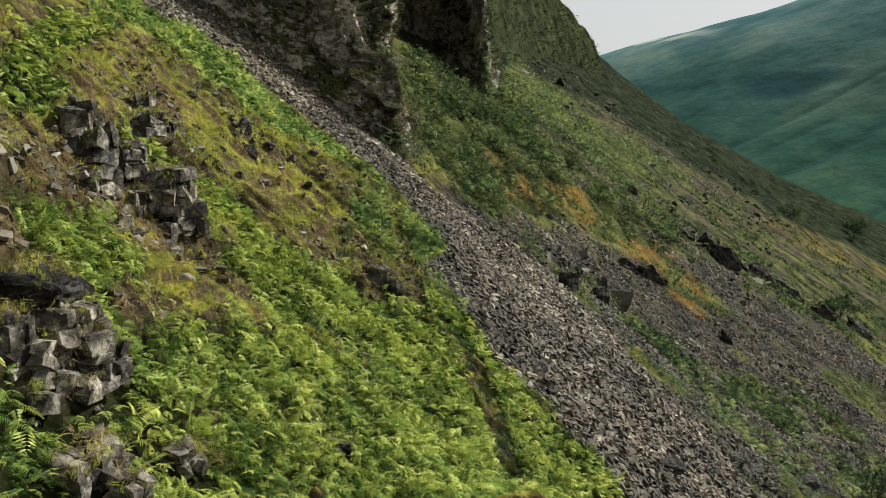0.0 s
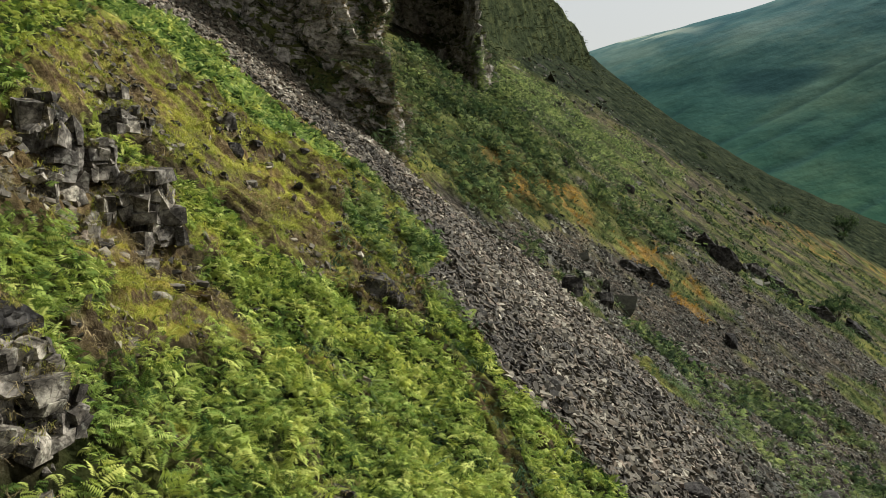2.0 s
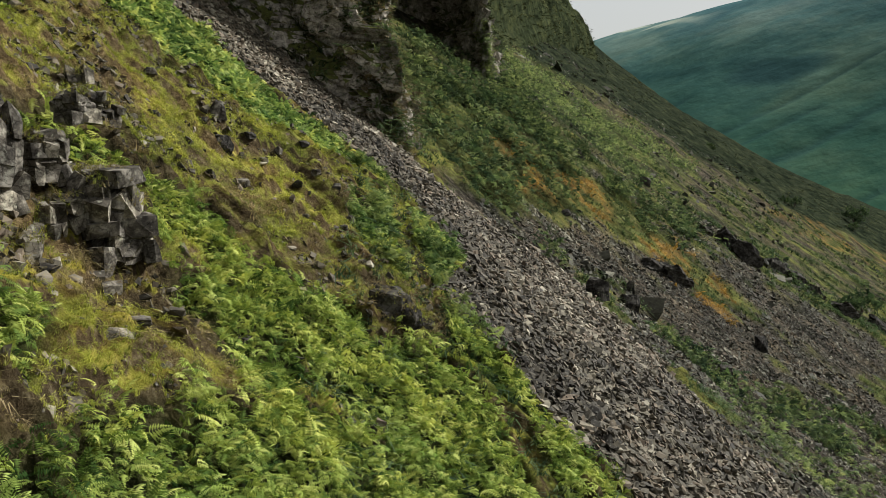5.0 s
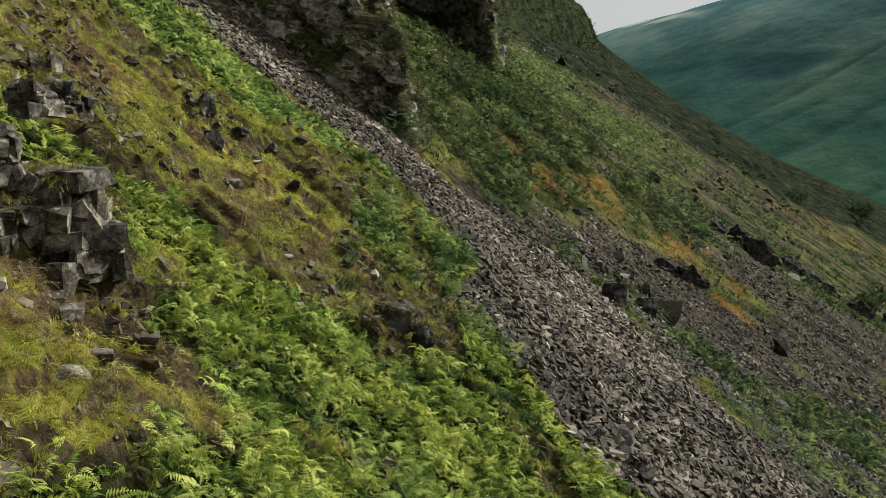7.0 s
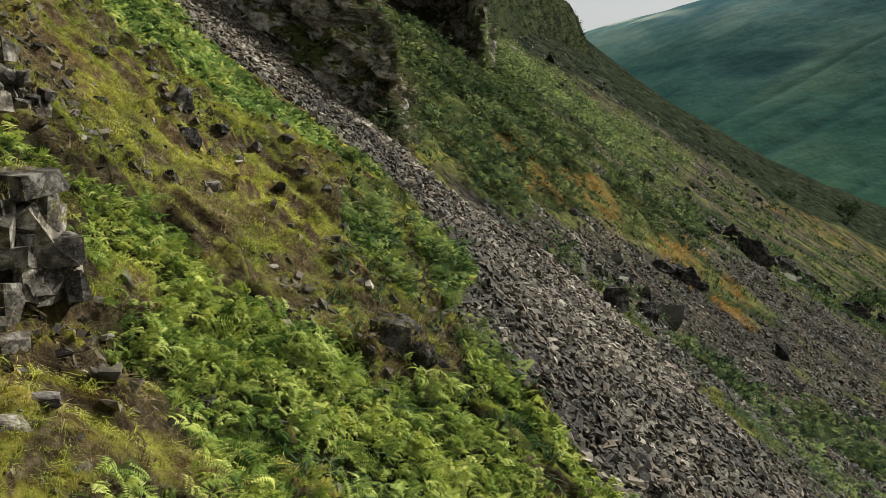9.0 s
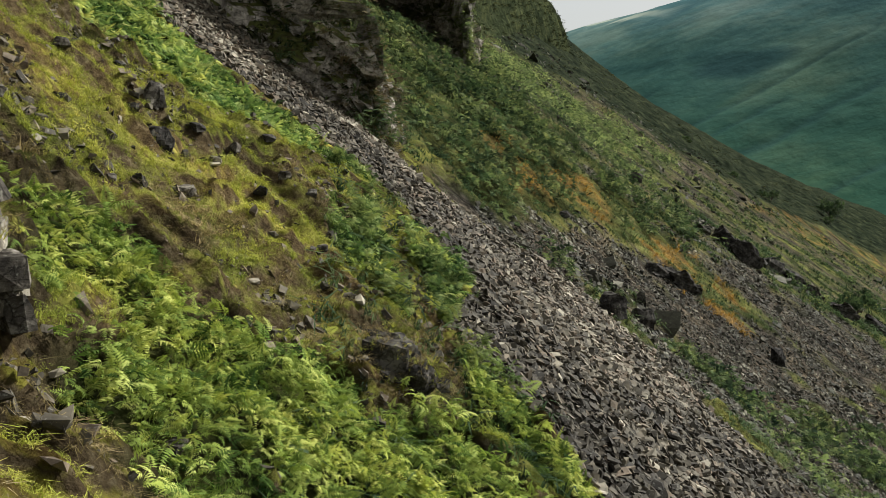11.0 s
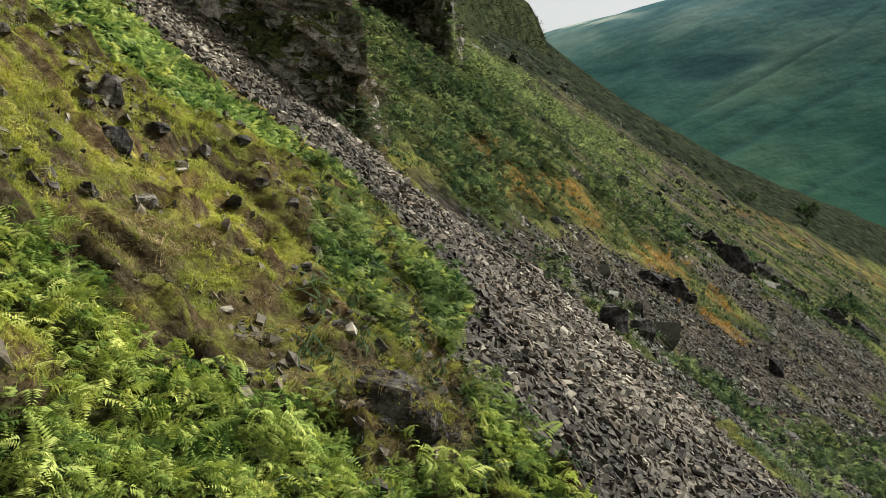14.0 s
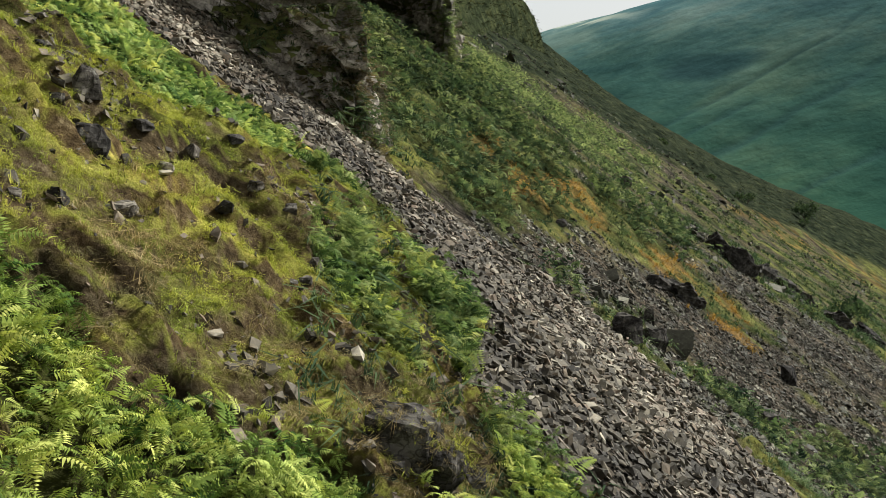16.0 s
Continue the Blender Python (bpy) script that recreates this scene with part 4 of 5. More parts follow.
outcrop("dark tilted slabs breaking out of the far slope", [
    (37.95, 118.26, 0.5, 5.2, 2.4, 3.8, 18.0, 6.0), (45.79, 129.45, 0.3, 4.0, 2.0, 3.3, 24.0, -8.0), (35.67, 119.05, 0.3, 3.1, 2.0, 2.6, 10.0, 10.0),
    (49.83, 131.02, 0.2, 3.7, 2.0, 2.6, 12.0, -6.0), (52.34, 130.85, 0.1, 4.0, 2.2, 2.4, 26.0, 6.0), (56.76, 131.44, 0.1, 4.9, 2.4, 2.7, 18.0, -6.0),
    (32.72, 117.85, 0.2, 2.3, 1.8, 1.5, 18.0, 8.0), (66.74, 140.38, 0.1, 4.5, 2.4, 2.9, 10.0, 8.0)], 210, 6, DARK_BLOCKS, jointed=False, dip=34)
outcrop("dark earthy step with rock showing at the scree's edge", [
    (21.02, 90.4, 0.2, 3.2, 1.8, 2.2, 24.0, 5.0), (18.72, 89.61, 0.0, 2.6, 1.6, 1.4, 34.0, -6.0), (22.62, 91.23, 0.1, 1.7, 1.4, 1.5, 10.0, 8.0)], 230, 3, DARK_BLOCKS, jointed=False, dip=36)


def boulder(label, x, y, size, seed, lift=0.2, turn=0.0, tilt=0.0, kinds=LUMPS):
    ob = new("boulder", kinds[seed % len(kinds)])
    ob.matrix_basis = Matrix.Translation((x, y, float(height([x], [y])[0]) + lift * size[2])) @ pose(0, 0, 0, tilt, 0.5 * tilt, turn) @ Matrix.Diagonal((*size, 1))
    tagged(ob, label, "boulder", "boulders on the hillside")


BOULDERS = [(-9.59, 44.39, 0.85, 0.66, 0.96, 15), (-10.3, 46.68, 0.73, 0.57, 0.94, 30), (-10.63, 45.34, 0.5, 0.39, 0.46, 10), (-8.36, 45.86, 0.77, 0.6, 0.57, 20),
            (-9.51, 41.45, 0.85, 0.66, 0.59, 5), (-9.81, 40.26, 0.53, 0.42, 0.37, 40), (-11.7, 47.48, 0.55, 0.43, 0.3, 25), (-8.75, 43.08, 1.21, 0.95, 0.73, 8),
            (-9.05, 46.88, 0.8, 0.63, 0.48, 50), (-8.0, 47.66, 0.82, 0.64, 0.62, 70), (-5.54, 47.2, 0.88, 0.69, 0.59, 15), (-6.39, 47.42, 0.73, 0.57, 0.55, 35),
            (-6.9, 45.59, 0.76, 0.59, 0.55, 12), (-4.8, 45.85, 0.87, 0.68, 0.68, 55), (-4.14, 50.78, 0.9, 0.71, 0.54, 33), (-4.98, 44.74, 0.62, 0.49, 0.5, 14),
            (-7.23, 50.21, 0.76, 0.59, 0.48, 22), (-12.74, 45.69, 0.8, 0.63, 0.52, 18), (-11.76, 42.5, 0.63, 0.5, 0.48, 60)]
for k, (x, y, a, b, c, turn) in enumerate(BOULDERS):
    q = 0.9 if k < 3 else 0.62
    boulder("grey angular boulder lying in mossy turf", x, y, (q * a, q * b, q * c), 300 + k, 0.05, turn, 8 - 3 * (k % 6), LUMPS if k % 2 else DARK_LUMPS)
for k, (x, y, a, b, c, turn) in enumerate([(28.2, 86.89, 1.7, 1.3, 2.3, 25), (20.83, 74.2, 1.62, 1.27, 1.81, 60), (13.21, 73.16, 1.99, 1.56, 2.07, 10), (9.48, 66.87, 2.02, 1.58, 1.96, 35),
                                            (14.19, 77.55, 0.98, 0.77, 1.36, 5), (15.14, 108.88, 1.99, 1.55, 1.73, 20), (10.34, 85.33, 1.27, 1.0, 0.85, 45), (26.58, 124.53, 1.75, 1.37, 1.73, 10),
                                            (10.82, 40.97, 1.7, 1.3, 0.9, 15), (24.33, 56.82, 2.0, 1.6, 1.2, 35)]):
    boulder("dark weathered boulder standing in scree and thin grass", x, y, (0.8 * a, 0.8 * b, 0.8 * c), 340 + k, 0.2, turn, 10 - 4 * (k % 5), DARK_LUMPS)
# flat pale stones in the turf by the outcrop
for k, (x, y, a) in enumerate([(-7.7, 27.7, 0.6), (-7.9, 26.9, 0.7), (-6.6, 32.4, 0.7), (-9.6, 27.8, 0.7), (-8.1, 29.9, 0.45), (-8.7, 29.0, 0.5), (-11.8, 47.9, 0.5), (-12.4, 49.8, 0.6)]):
    boulder("pale flat stone half buried in grass", x, y, (a, 0.6 * a, 0.3 * a), 380 + k, 0.3, 40 * k, 10)


def stones_in_turf():
    rng = np.random.default_rng(77)
    x, y, z, c = scatter(rng, 21000, (-16, 20, -1, 60), lambda c, x, y: (1 - np.maximum(c["fern"], c["grit"])) * (0.35 + 0.65 * step(fbm(flat(x, y, 2.6), 3, 78), -0.05, 0.3)))
    size = slab_sizes(rng, len(x), 0.10, 0.6)
    size[:, 2] *= 1.9
    size = np.minimum(size, np.array([0.36, 0.28, 0.2]))
    at, rot, tint = np.stack([x, y, z + 0.03], 1), lie(rng, len(x), 0.45), rng.uniform(0, 0.9, len(x))
    root = tagged(new("stones"), "small angular grey stones scattered in the turf", "stones", kind="stuff")
    single = np.argsort(-size[:, 0] - 0.2 * (y < 46))[:300]
    shared = [mesh_of("stone", v, f, SCREE_PIECE) for v, f in SLABS]
    for i in single:
        ob = new("stone", shared[i % len(shared)])
        ob.parent = root
        ob.matrix_basis = Matrix.Translation(at[i]) @ Matrix(rot[i].tolist()).to_4x4() @ Matrix.Diagonal((*size[i], 1))
    k = np.ones(len(x), bool)
    k[single] = False
    part("rubble", strewn("rubble", CHIPS, at[k], rot[k], size[k], SCREE, rng, tint[k]), root, "small broken stones", kind="stuff")


stones_in_turf()


def stones_far():
    rng = np.random.default_rng(79)
    x, y, z, c = scatter(rng, 30000, (4, 72, 150, 260), lambda c, x, y: (1 - c["grit"]) * step(inside(x, y, SCREE_AREA), -2, -4) * (0.30 + 0.4 * step(fbm(flat(x, y, 9.0), 3, 80), 0.0, 0.3)))
    size = slab_sizes(rng, len(x), 0.30, 0.6)
    size[:, 2] *= 1.8
    ob = new("stones", strewn("stones", CHIPS, np.stack([x, y, z + 0.08], 1), lie(rng, len(x), 0.5), size, GRAVEL, rng, rng.uniform(0, 1, len(x))))
    tagged(ob, "dark stones strewn along the far slope", "stones", kind="stuff")


stones_far()


# ---- plants ----
def frond_shape(rng, pairs, kite):
    """A bracken frond: an arching stem with pairs of narrow tapering side leaves that droop at the tip. Length 1, along x."""
    v, f = [], []
    droop, bow = rng.uniform(0.2, 0.55), rng.normal(0, 0.12)
    def stem(t):
        return np.array([t, bow * t * t, 0.55 * t - droop * 1.6 * t * t])
    def tri(*p):
        f.append([len(v), len(v) + 1, len(v) + 2])
        v.extend(p)
    wide = (0.40 if kite else 0.50) / pairs
    for k in range(pairs):
        t = 0.10 + 0.88 * k / (pairs - 1)
        ln = 0.44 * (1 - t) ** 0.8 * rng.uniform(0.8, 1.12) + 0.035
        for side in (-1, 1):
            o = stem(t) - np.array([0.3 * wide, 0, 0])
            sag = rng.uniform(0.0, 0.6)
            tip = o + np.array([ln * 0.40, side * ln, -ln * sag])
            acr = np.array([wide, -0.3 * side * wide, 0.25 * wide])
            if kite:
                m = o * 0.58 + tip * 0.42 + np.array([0, 0, ln * 0.35 * sag])
                tri(o, m + acr, m - acr)
                tri(m - acr, m + acr, tip)
            else:
                tri(o - acr, tip, o + acr)
    return np.array(v), np.array(f)


def blade_shape(rng, blades, spread, curl, thick=(0.035, 0.075)):
    """A tuft of narrow blades from one root, about 1 high."""
    v, f = [], []
    for k in range(blades):
        a, h, out = rng.uniform(0, 6.283), rng.uniform(0.55, 1.0), rng.uniform(0.15, 1) * spread
        d = np.array([np.cos(a), np.sin(a), 0])
        w = np.array([-d[1], d[0], 0]) * rng.uniform(*thick)
        root = np.array([rng.normal(0, 0.10), rng.normal(0, 0.10), 0])
        mid = root + d * out * 0.4 + np.array([0, 0, h * 0.65])
        end = root + d * out * (1 + curl) + np.array([0, 0, h * (1 - 0.55 * curl)])
        n = len(v)
        v += [root - w, root + w, mid, mid - w * 0.7, mid + w * 0.7, end]
        f += [[n, n + 1, n + 2], [n + 3, n + 4, n + 5]]
    return np.array(v), np.array(f)


rng = np.random.default_rng(5)
FRONDS_FINE = [frond_shape(rng, 10, True) for _ in range(8)]
FRONDS = [frond_shape(rng, 8, False) for _ in range(6)]
FRONDS_FAR = [frond_shape(rng, 5, False) for _ in range(5)]
TUFTS = [blade_shape(rng, 8, 0.8, 0.7, (0.018, 0.036)) for _ in range(6)]
WISPS = [blade_shape(rng, 8, 1.0, 0.9, (0.016, 0.032)) for _ in range(5)]
SHAGS = [blade_shape(rng, 6, 1.1, 0.9) for _ in range(5)]


def off_rocks(x, y):
    """1 in the open, 0 within the outcrops' feet."""
    near = np.ones_like(x)
    for a, b, r in FOOTPRINTS:
        near = np.minimum(near, step(np.hypot(x - a, y - b), 0.75 * r, r + 0.1))
    return near


def brake(label, seed, n, box, weight, shapes, length, material, rise=0.42, clump=0.8):
    """Bracken: fronds that lean out all round, mostly down the slope and to the light."""
    rng = np.random.default_rng(seed)
    x, y, z, c = scatter(rng, n, box, lambda c, x, y: weight(c, x, y) * off_rocks(x, y))
    k = len(x)
    L = length * np.exp(rng.normal(0, 0.25, k))
    lump = fbm(flat(x, y, clump), 2, 51)
    at = np.stack([x, y, z + rise * rng.uniform(0.25, 1.0, k) ** 0.6 * (1 + 2.0 * lump)], 1)
    yaw = rng.normal(-0.3, 1.7, k)
    rot = turns(yaw, rng.normal(0.0, 0.45, k) + 0.25 * np.cos(yaw), rng.normal(0, 0.55, k))
    # tint drops with lump: shade low between clumps is put into the colour
    tint = np.clip(0.54 + 0.50 * fbm(flat(x, y, 2.0 * clump), 3, 52) + 0.25 * lump + rng.normal(0, 0.30, k), 0, 1)
    ob = new("bracken", strewn("bracken", shapes, at, rot, np.stack([L, L, L], 1), material, rng, tint))
    return tagged(ob, label, "bracken", kind="stuff")


def turf(name, label, seed, n, box, weight, shapes, tall, material, bare_banks=0.0):
    rng = np.random.default_rng(seed)
    x, y, z, c = scatter(rng, n, box, lambda c, x, y: weight(c, x, y) * off_rocks(x, y))
    if bare_banks:
        front = (height(x, y + 0.2) - height(x, y - 0.2)) / 0.4
        keep = rng.uniform(0, 1, len(x)) > bare_banks * step(front, 0.45, 0.85)
        x, y, z = x[keep], y[keep], z[keep]
    k = len(x)
    h = tall * np.exp(rng.normal(0, 0.35, k))
    at = np.stack([x, y, z - 0.02], 1)
    rot = turns(rng.uniform(0, 6.283, k), rng.normal(0, 0.15, k), rng.normal(0, 0.15, k))
    lean = turns(np.full(k, -0.36), np.full(k, 0.3), np.zeros(k))
    tint = np.clip(0.45 + 0.5 * fbm(flat(x, y, 1.8), 3, seed) + rng.normal(0, 0.15, k), 0, 1)
    ob = new(name, strewn(name, shapes, at, lean @ rot, np.stack([h, h, h], 1), material, rng, tint))
    return tagged(ob, label, "grass", kind="stuff")


brake("dense bright green bracken with lacy fronds on the near slope", 61, 23000, (-10, 28, 5, 44), lambda c, x, y: c["fern"], FRONDS_FINE, 0.33, BRACKEN, 0.50)
brake("bright green bracken sheeting the slope", 62, 26000, (-12.5, 13, 5, 28), lambda c, x, y: c["fern"] * ((x > -4) | (y > 20)), FRONDS_FINE, 0.32, BRACKEN, 0.50)
brake("bright green bracken with lacy fronds round the broken outcrop", 67, 4200, (-11, 12, -4, 20), lambda c, x, y: c["fern"], FRONDS_FINE, 0.33, BRACKEN, 0.50)
brake("bright green bracken by the rocks and path", 65, 36000, (-22, 26, 15, 46), lambda c, x, y: c["fern"] * ((x < -10) | (x > 5) | (y > 44)), FRONDS, 0.34, BRACKEN, 0.40)
brake("fresh green bracken along the edge of the scree", 63, 26000, (-21, 46, 2, 62), lambda c, x, y: c["fern"], FRONDS, 0.38, BRACKEN_EDGE, 0.36, 1.5)
brake("tall green bracken clump between turf and scree", 69, 8000, (-5.5, 42, 1, 56), lambda c, x, y: c["fern"], FRONDS_FINE, 0.42, BRACKEN_PATH, 0.7, 1.2)
brake("pale green bracken low on the scree's far side", 66, 20000, (13, 40, 48, 86), lambda c, x, y: 0.85 * c["brake"], FRONDS_FAR, 0.45, BRACKEN_PALE, 0.5)
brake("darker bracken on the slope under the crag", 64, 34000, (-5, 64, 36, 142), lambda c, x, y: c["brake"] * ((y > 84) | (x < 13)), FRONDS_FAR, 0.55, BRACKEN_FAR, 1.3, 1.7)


def scrub():
    """Low rounded clumps of leaves, each a dome of small fronds."""
    rng = np.random.default_rng(68)
    x, y, z, c = scatter(rng, 60000, (-4, 66, 130, 290), lambda c, x, y: np.maximum(c["brake"] * step(y + 0 * x, 60, 75), 0.50 * (1 - 0.6 * c["fine"]) * (1 - c["heath"])) * (1 - c["grit"]) * step(x + 0 * y, -6, -2) * step(fbm(flat(x, y, 7.0), 3, 69), -0.25, 0.2), 0.45)
    x, y, z = x[:3000], y[:3000], z[:3000]
    n, leaves = len(x), 12
    r = np.repeat(rng.uniform(0.35, 1.25, n), leaves)
    a, e = rng.uniform(0, 6.283, n * leaves), np.arcsin(rng.uniform(0.05, 1, n * leaves))
    d = np.stack([np.cos(a) * np.cos(e), np.sin(a) * np.cos(e), np.sin(e)], 1)
    lump = 0.8 + 0.35 * fbm(d * 2 + np.repeat(np.arange(n), leaves)[:, None] * 7.3, 2, 70)
    at = np.stack([np.repeat(x, leaves), np.repeat(y, leaves), np.repeat(z + 0.2, leaves)], 1) + d * (r * lump)[:, None] * (1, 1, 0.85)
    rot = turns(a, rng.normal(0.2, 0.4, n * leaves) - 0.7 * e + 0.5, rng.normal(0, 0.5, n * leaves))
    s = 0.55 * np.exp(rng.normal(0, 0.25, n * leaves))
    tint = np.clip(np.repeat(rng.normal(0.40, 0.22, n), leaves) + rng.normal(0, 0.18, n * leaves), 0, 1)
    fresh = np.repeat(rng.uniform(0, 1, n) < 0.45, leaves)
    for sel, mat, label in ((~fresh, BRACKEN_FAR, "low dark green clumps of fern and bilberry"), (fresh, BRACKEN_PALE, "low paler green clumps of young fern")):
        ob = new("scrub", strewn("scrub", FRONDS_FAR, at[sel], rot[sel], np.stack([s, s, s], 1)[sel], mat, rng, tint[sel]))
        tagged(ob, label, "scrub", kind="stuff")


scrub()


def mossy(c, x, y):
    return (1 - np.maximum.reduce([c["fern"], c["grit"], c["fine"], c["brake"]])) * step(fbm(flat(x, y, 2.6), 3, 71), -0.35, 0.05)


def strawy(c, x, y):
    return (1 - np.maximum.reduce([c["fern"], c["grit"], c["fine"], c["brake"]])) * step(-fbm(flat(x, y, 2.6), 3, 71), -0.2, 0.25)


turf("moor_grass", "yellow-green tussocky moor grass between the rocks", 81, 60000, (-16, 20, 0, 58), mossy, TUFTS, 0.17, GRASS, 0.95)
turf("dead_grass", "straw-brown withered grass and heather on the banks", 82, 34000, (-17, 18, 0, 60), strawy, WISPS, 0.19, STRAW)
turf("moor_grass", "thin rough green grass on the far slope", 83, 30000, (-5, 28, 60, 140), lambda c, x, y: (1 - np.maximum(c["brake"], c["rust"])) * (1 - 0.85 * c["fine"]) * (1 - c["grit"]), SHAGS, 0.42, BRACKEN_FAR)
turf("moor_grass", "short green grass along the edge of the scree", 88, 16000, (4, 38, 26, 68), lambda c, x, y: (1 - c["grit"]) * (0.12 + 0.75 * step(fbm(flat(x, y, 2.2), 3, 92), 0.05, 0.3)), SHAGS, 0.2, BRACKEN_PALE)
turf("orange_grass", "orange-brown withered grass beside the scree", 84, 16000, (2, 66, 50, 130), lambda c, x, y: c["rust"], SHAGS, 0.36, RUST)
brake("bright rough bracken and grass in clumps along the sunny slope", 85, 110000, (5, 100, 100, 215), lambda c, x, y: c["lush"] * (1 - c["fine"]) * (1 - c["heath"]) * step(fbm(flat(x, y, 5.0), 3, 91), -0.3, 0.1), FRONDS_FAR, 0.42, BRACKEN_PALE, 1.2, 2.2)
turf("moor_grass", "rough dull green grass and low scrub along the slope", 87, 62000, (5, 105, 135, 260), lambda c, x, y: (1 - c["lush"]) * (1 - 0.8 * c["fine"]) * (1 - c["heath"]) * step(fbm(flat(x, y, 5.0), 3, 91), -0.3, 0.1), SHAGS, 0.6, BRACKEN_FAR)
turf("heather", "dark heather scrub below the skyline", 86, 14000, (0, 160, 200, 400), lambda c, x, y: c["heath"] * step(400 - y, 0, 60), FRONDS_FAR, 0.9, HEATHER)


def ledge_heather():
    rng = np.random.default_rng(88)
    at = CRAG_LEDGES[rng.integers(0, len(CRAG_LEDGES), 9000)] + rng.normal(0, 0.2, (9000, 3))
    k = len(at)
    h = 0.45 * np.exp(rng.normal(0, 0.4, k))
    rot = turns(rng.uniform(0, 6.283, k), rng.normal(0.2, 0.3, k), rng.normal(0, 0.3, k))
    tint = np.clip(0.5 + 0.5 * fbm(at / 4, 3, 89) + rng.normal(0, 0.2, k), 0, 1)
    green = fbm(at / 4.0, 3, 90) > -0.02
    for name, sel, mat, label in (("heather", ~green, HEATHER, "brown-black heather hanging on the crag"), ("crag_grass", green, BRACKEN_FAR, "green grass and fern on the crag's ledges")):
        ob = new(name, strewn(name, SHAGS, at[sel], rot[sel], np.stack([h, h, h], 1)[sel], mat, rng, tint[sel]))
        tagged(ob, label, "heather", kind="stuff")


ledge_heather()


def drape(name, label, seed, places, n, shapes, tall, material, spread=0.15):
    """Plants rooted on rock at chosen places."""
    rng = np.random.default_rng(seed)
    at = places[rng.integers(0, len(places), n)] + rng.normal(0, spread, (n, 3))
    h = tall * np.exp(rng.normal(0, 0.35, n))
    rot = turns(rng.uniform(0, 6.283, n), rng.normal(0.1, 0.25, n), rng.normal(0, 0.25, n))
    tint = np.clip(0.5 + 0.5 * fbm(at / 2.5, 3, seed) + rng.normal(0, 0.2, n), 0, 1)
    ob = new(name, strewn(name, shapes, at, rot, np.stack([h, h, h], 1), material, rng, tint))
    tagged(ob, label, "grass" if "grass" in name else "heather", kind="stuff")


tops = np.array([p[:] for p in LEDGE_TOPS])
near_tops = tops[tops[:, 1] < 60]
drape("moor_grass", "green grass growing on the outcrop's ledges", 201, near_tops, 1200, TUFTS, 0.18, GRASS, 0.10)
drape("dead_grass", "brown withered grass hanging over the rocks", 202, near_tops, 1100, WISPS, 0.20, STRAW, 0.14)
patchy = CRAG_FACE[fbm(CRAG_FACE / np.array([2.6, 2.6, 4.5]), 3, 208) > 0.0]
drape("heather", "brown heather hanging in sheets over the crag", 208, patchy, 9000, FRONDS_FAR, 0.55, BROWN_HEATHER, 0.18)
drape("crag_grass", "dark fern and grass draping the buttress", 203, CRAG_CORNER, 3600, FRONDS_FAR, 0.40, BRACKEN_FAR, 0.15)
drape("heather", "brown heather and dead grass draping the buttress", 204, CRAG_CORNER, 1300, WISPS, 0.28, STRAW, 0.12)
drape("heather", "dark heather patches on the buttress corner", 207, CRAG_CORNER, 3400, FRONDS_FAR, 0.36, BROWN_HEATHER, 0.12)
drape("crag_grass", "sunlit yellow-green grass below the pale rib", 205, RIB_FOOT, 1600, FRONDS_FAR, 0.42, BRACKEN_PALE, 0.25)
drape("heather", "dark heather clumps over the brow", 206, BROW - np.array([0, 0, 0.3]), 6000, FRONDS_FAR, 0.9, HEATHER, 0.35)


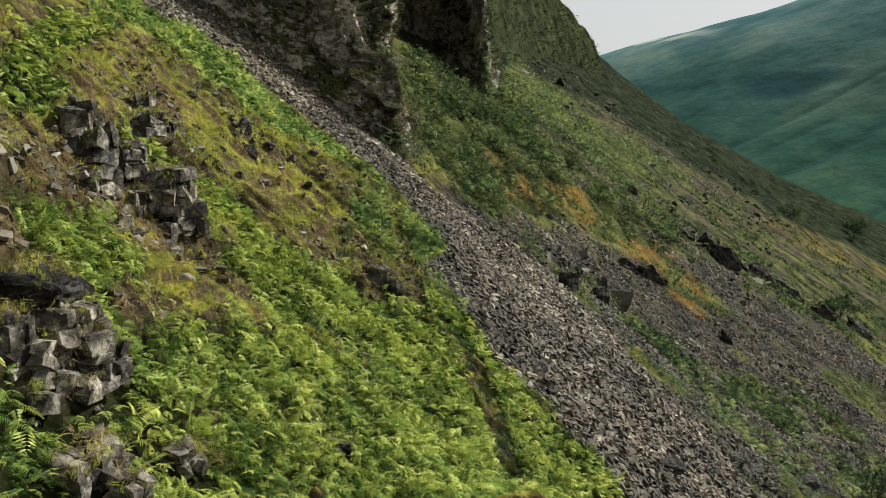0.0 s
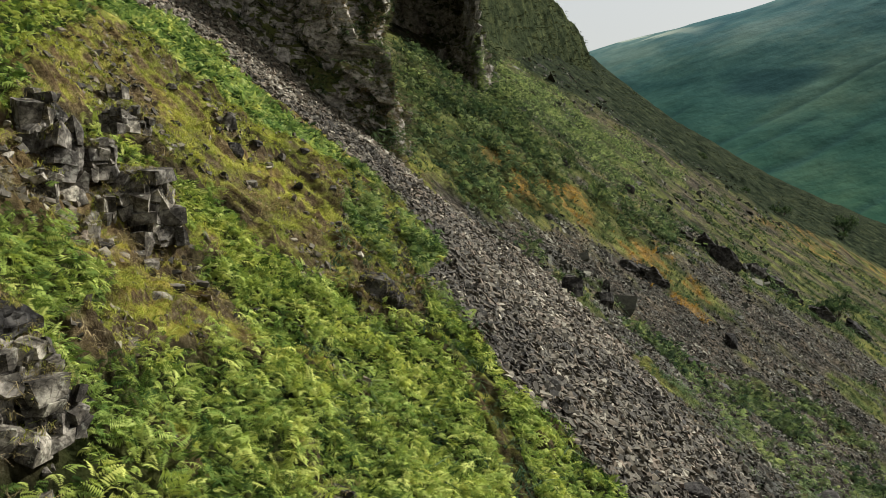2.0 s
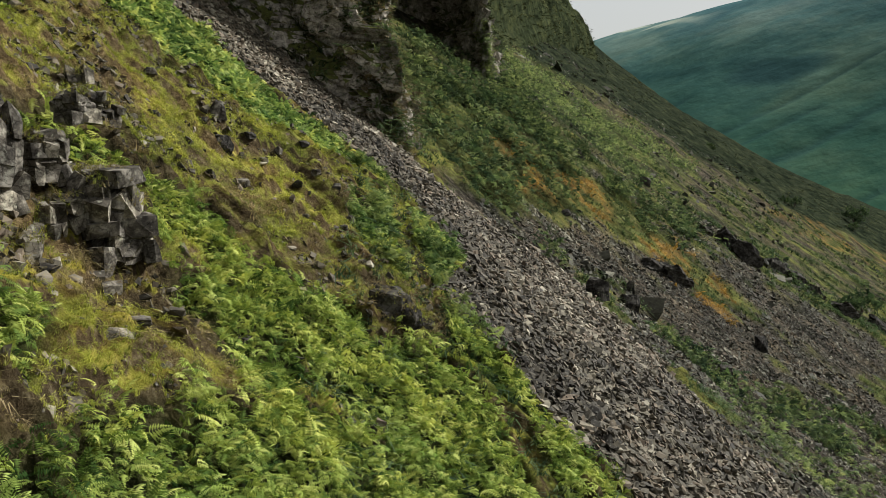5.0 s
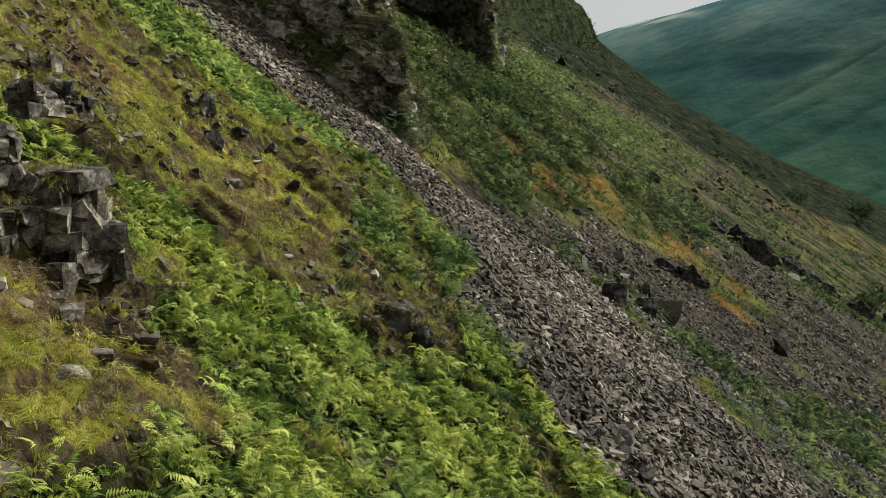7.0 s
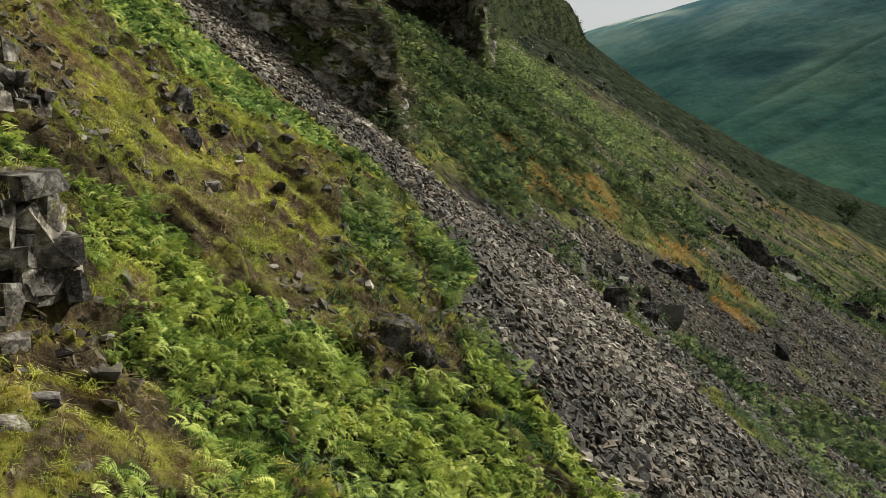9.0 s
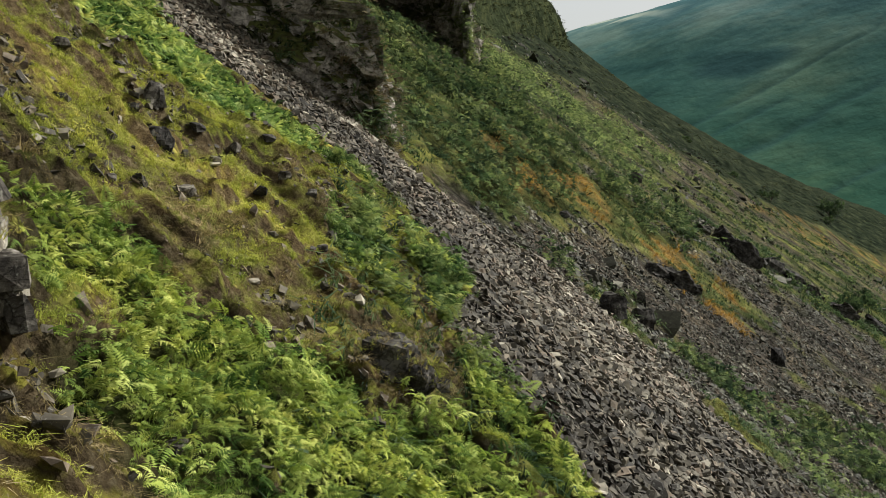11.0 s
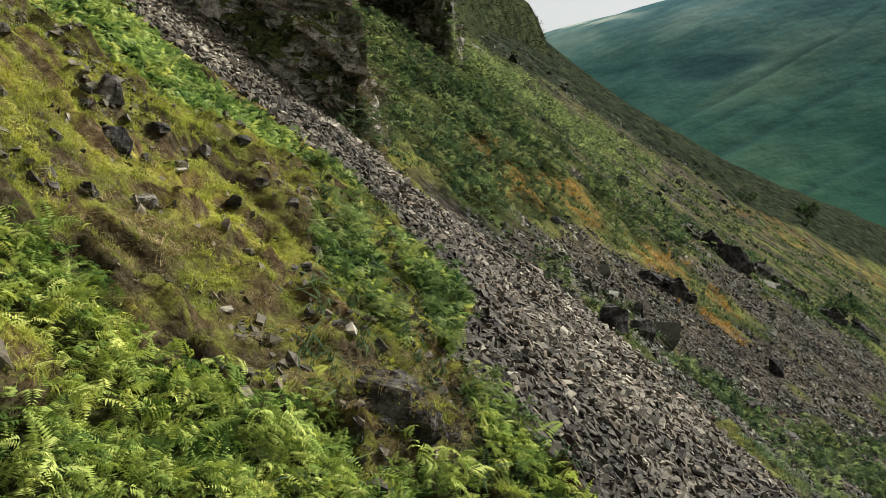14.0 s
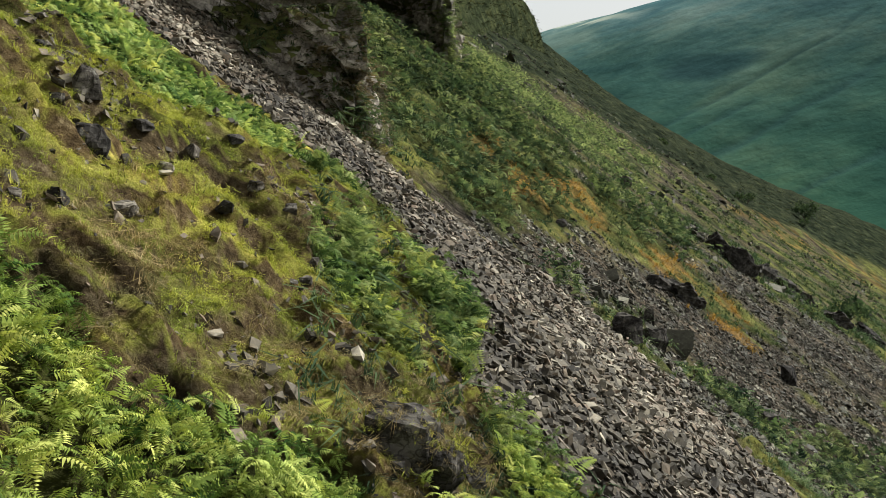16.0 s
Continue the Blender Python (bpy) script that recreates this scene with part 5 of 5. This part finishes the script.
# ---- trees far along the slope ----
def tree(label, x, y, tall, seed, bushy=1.0):
    rng = np.random.default_rng(seed)
    root = tagged(new("tree"), label, "tree", "trees far along the slope")
    root.location = (x, y, float(height([x], [y])[0]) - 0.1)
    bm = bmesh.new()
    def limb(a, b, r0, r1):
        a, b = Vector(a), Vector(b)
        m = Matrix.Translation((a + b) / 2) @ (b - a).to_track_quat("Z", "Y").to_matrix().to_4x4()
        bmesh.ops.create_cone(bm, segments=7, radius1=r0, radius2=r1, depth=(b - a).length, matrix=m)
    limb((0, 0, 0), (0.1, 0, tall * 0.35), tall * 0.035, tall * 0.025)
    tips = []
    for k in range(9):
        a, s = k * 2.4, rng.uniform(0.16, 0.36) * tall * bushy
        end = Vector((math.cos(a) * s, math.sin(a) * s, tall * rng.uniform(0.32, 0.9)))
        limb((0.1, 0, tall * rng.uniform(0.15, 0.32)), end, tall * 0.016, tall * 0.006)
        tips.append(end)
    me = bpy.data.meshes.new("trunk")
    bm.to_mesh(me)
    bm.free()
    me.materials.append(BARK)
    part("trunk", me, root)
    n = 260 if tall < 6 else 900
    c = np.array([tips[i] for i in rng.integers(0, len(tips), n)])
    at = c + rng.normal(0, 0.11 * tall, (n, 3)) * (1, 1, 0.8)
    rot = turns(rng.uniform(0, 6.283, n), rng.normal(0, 0.8, n), rng.normal(0, 0.8, n))
    s = tall * (0.16 if tall < 6 else 0.10) * np.exp(rng.normal(0, 0.3, n))
    part("crown", strewn("crown", FRONDS_FAR, at, rot, np.stack([s, s, s], 1), BRACKEN_FAR, rng, rng.uniform(0, 0.6, n)), root, "dark green leafy crown")


tree("dark rounded hawthorn tree on the far slope", 148.0, 318.0, 6.6, 901, 1.35)
for k, (x, y, t) in enumerate([(112.0, 283.0, 3.4), (106.0, 276.0, 2.8), (142.0, 306.0, 3.0), (92.0, 262.0, 2.4), (87.0, 288.0, 2.6)]):
    tree("low dark thorn bush on the far slope", x, y, t, 910 + k, 1.5)
for k, (x, y, t) in enumerate([(15.3, 108.8, 1.6), (33.5, 66.0, 2.6), (64.0, 141.0, 4.0), (58.5, 133.0, 3.0)]):
    tree("low dark green bush in the bracken", x, y, t, 930 + k, 1.6)
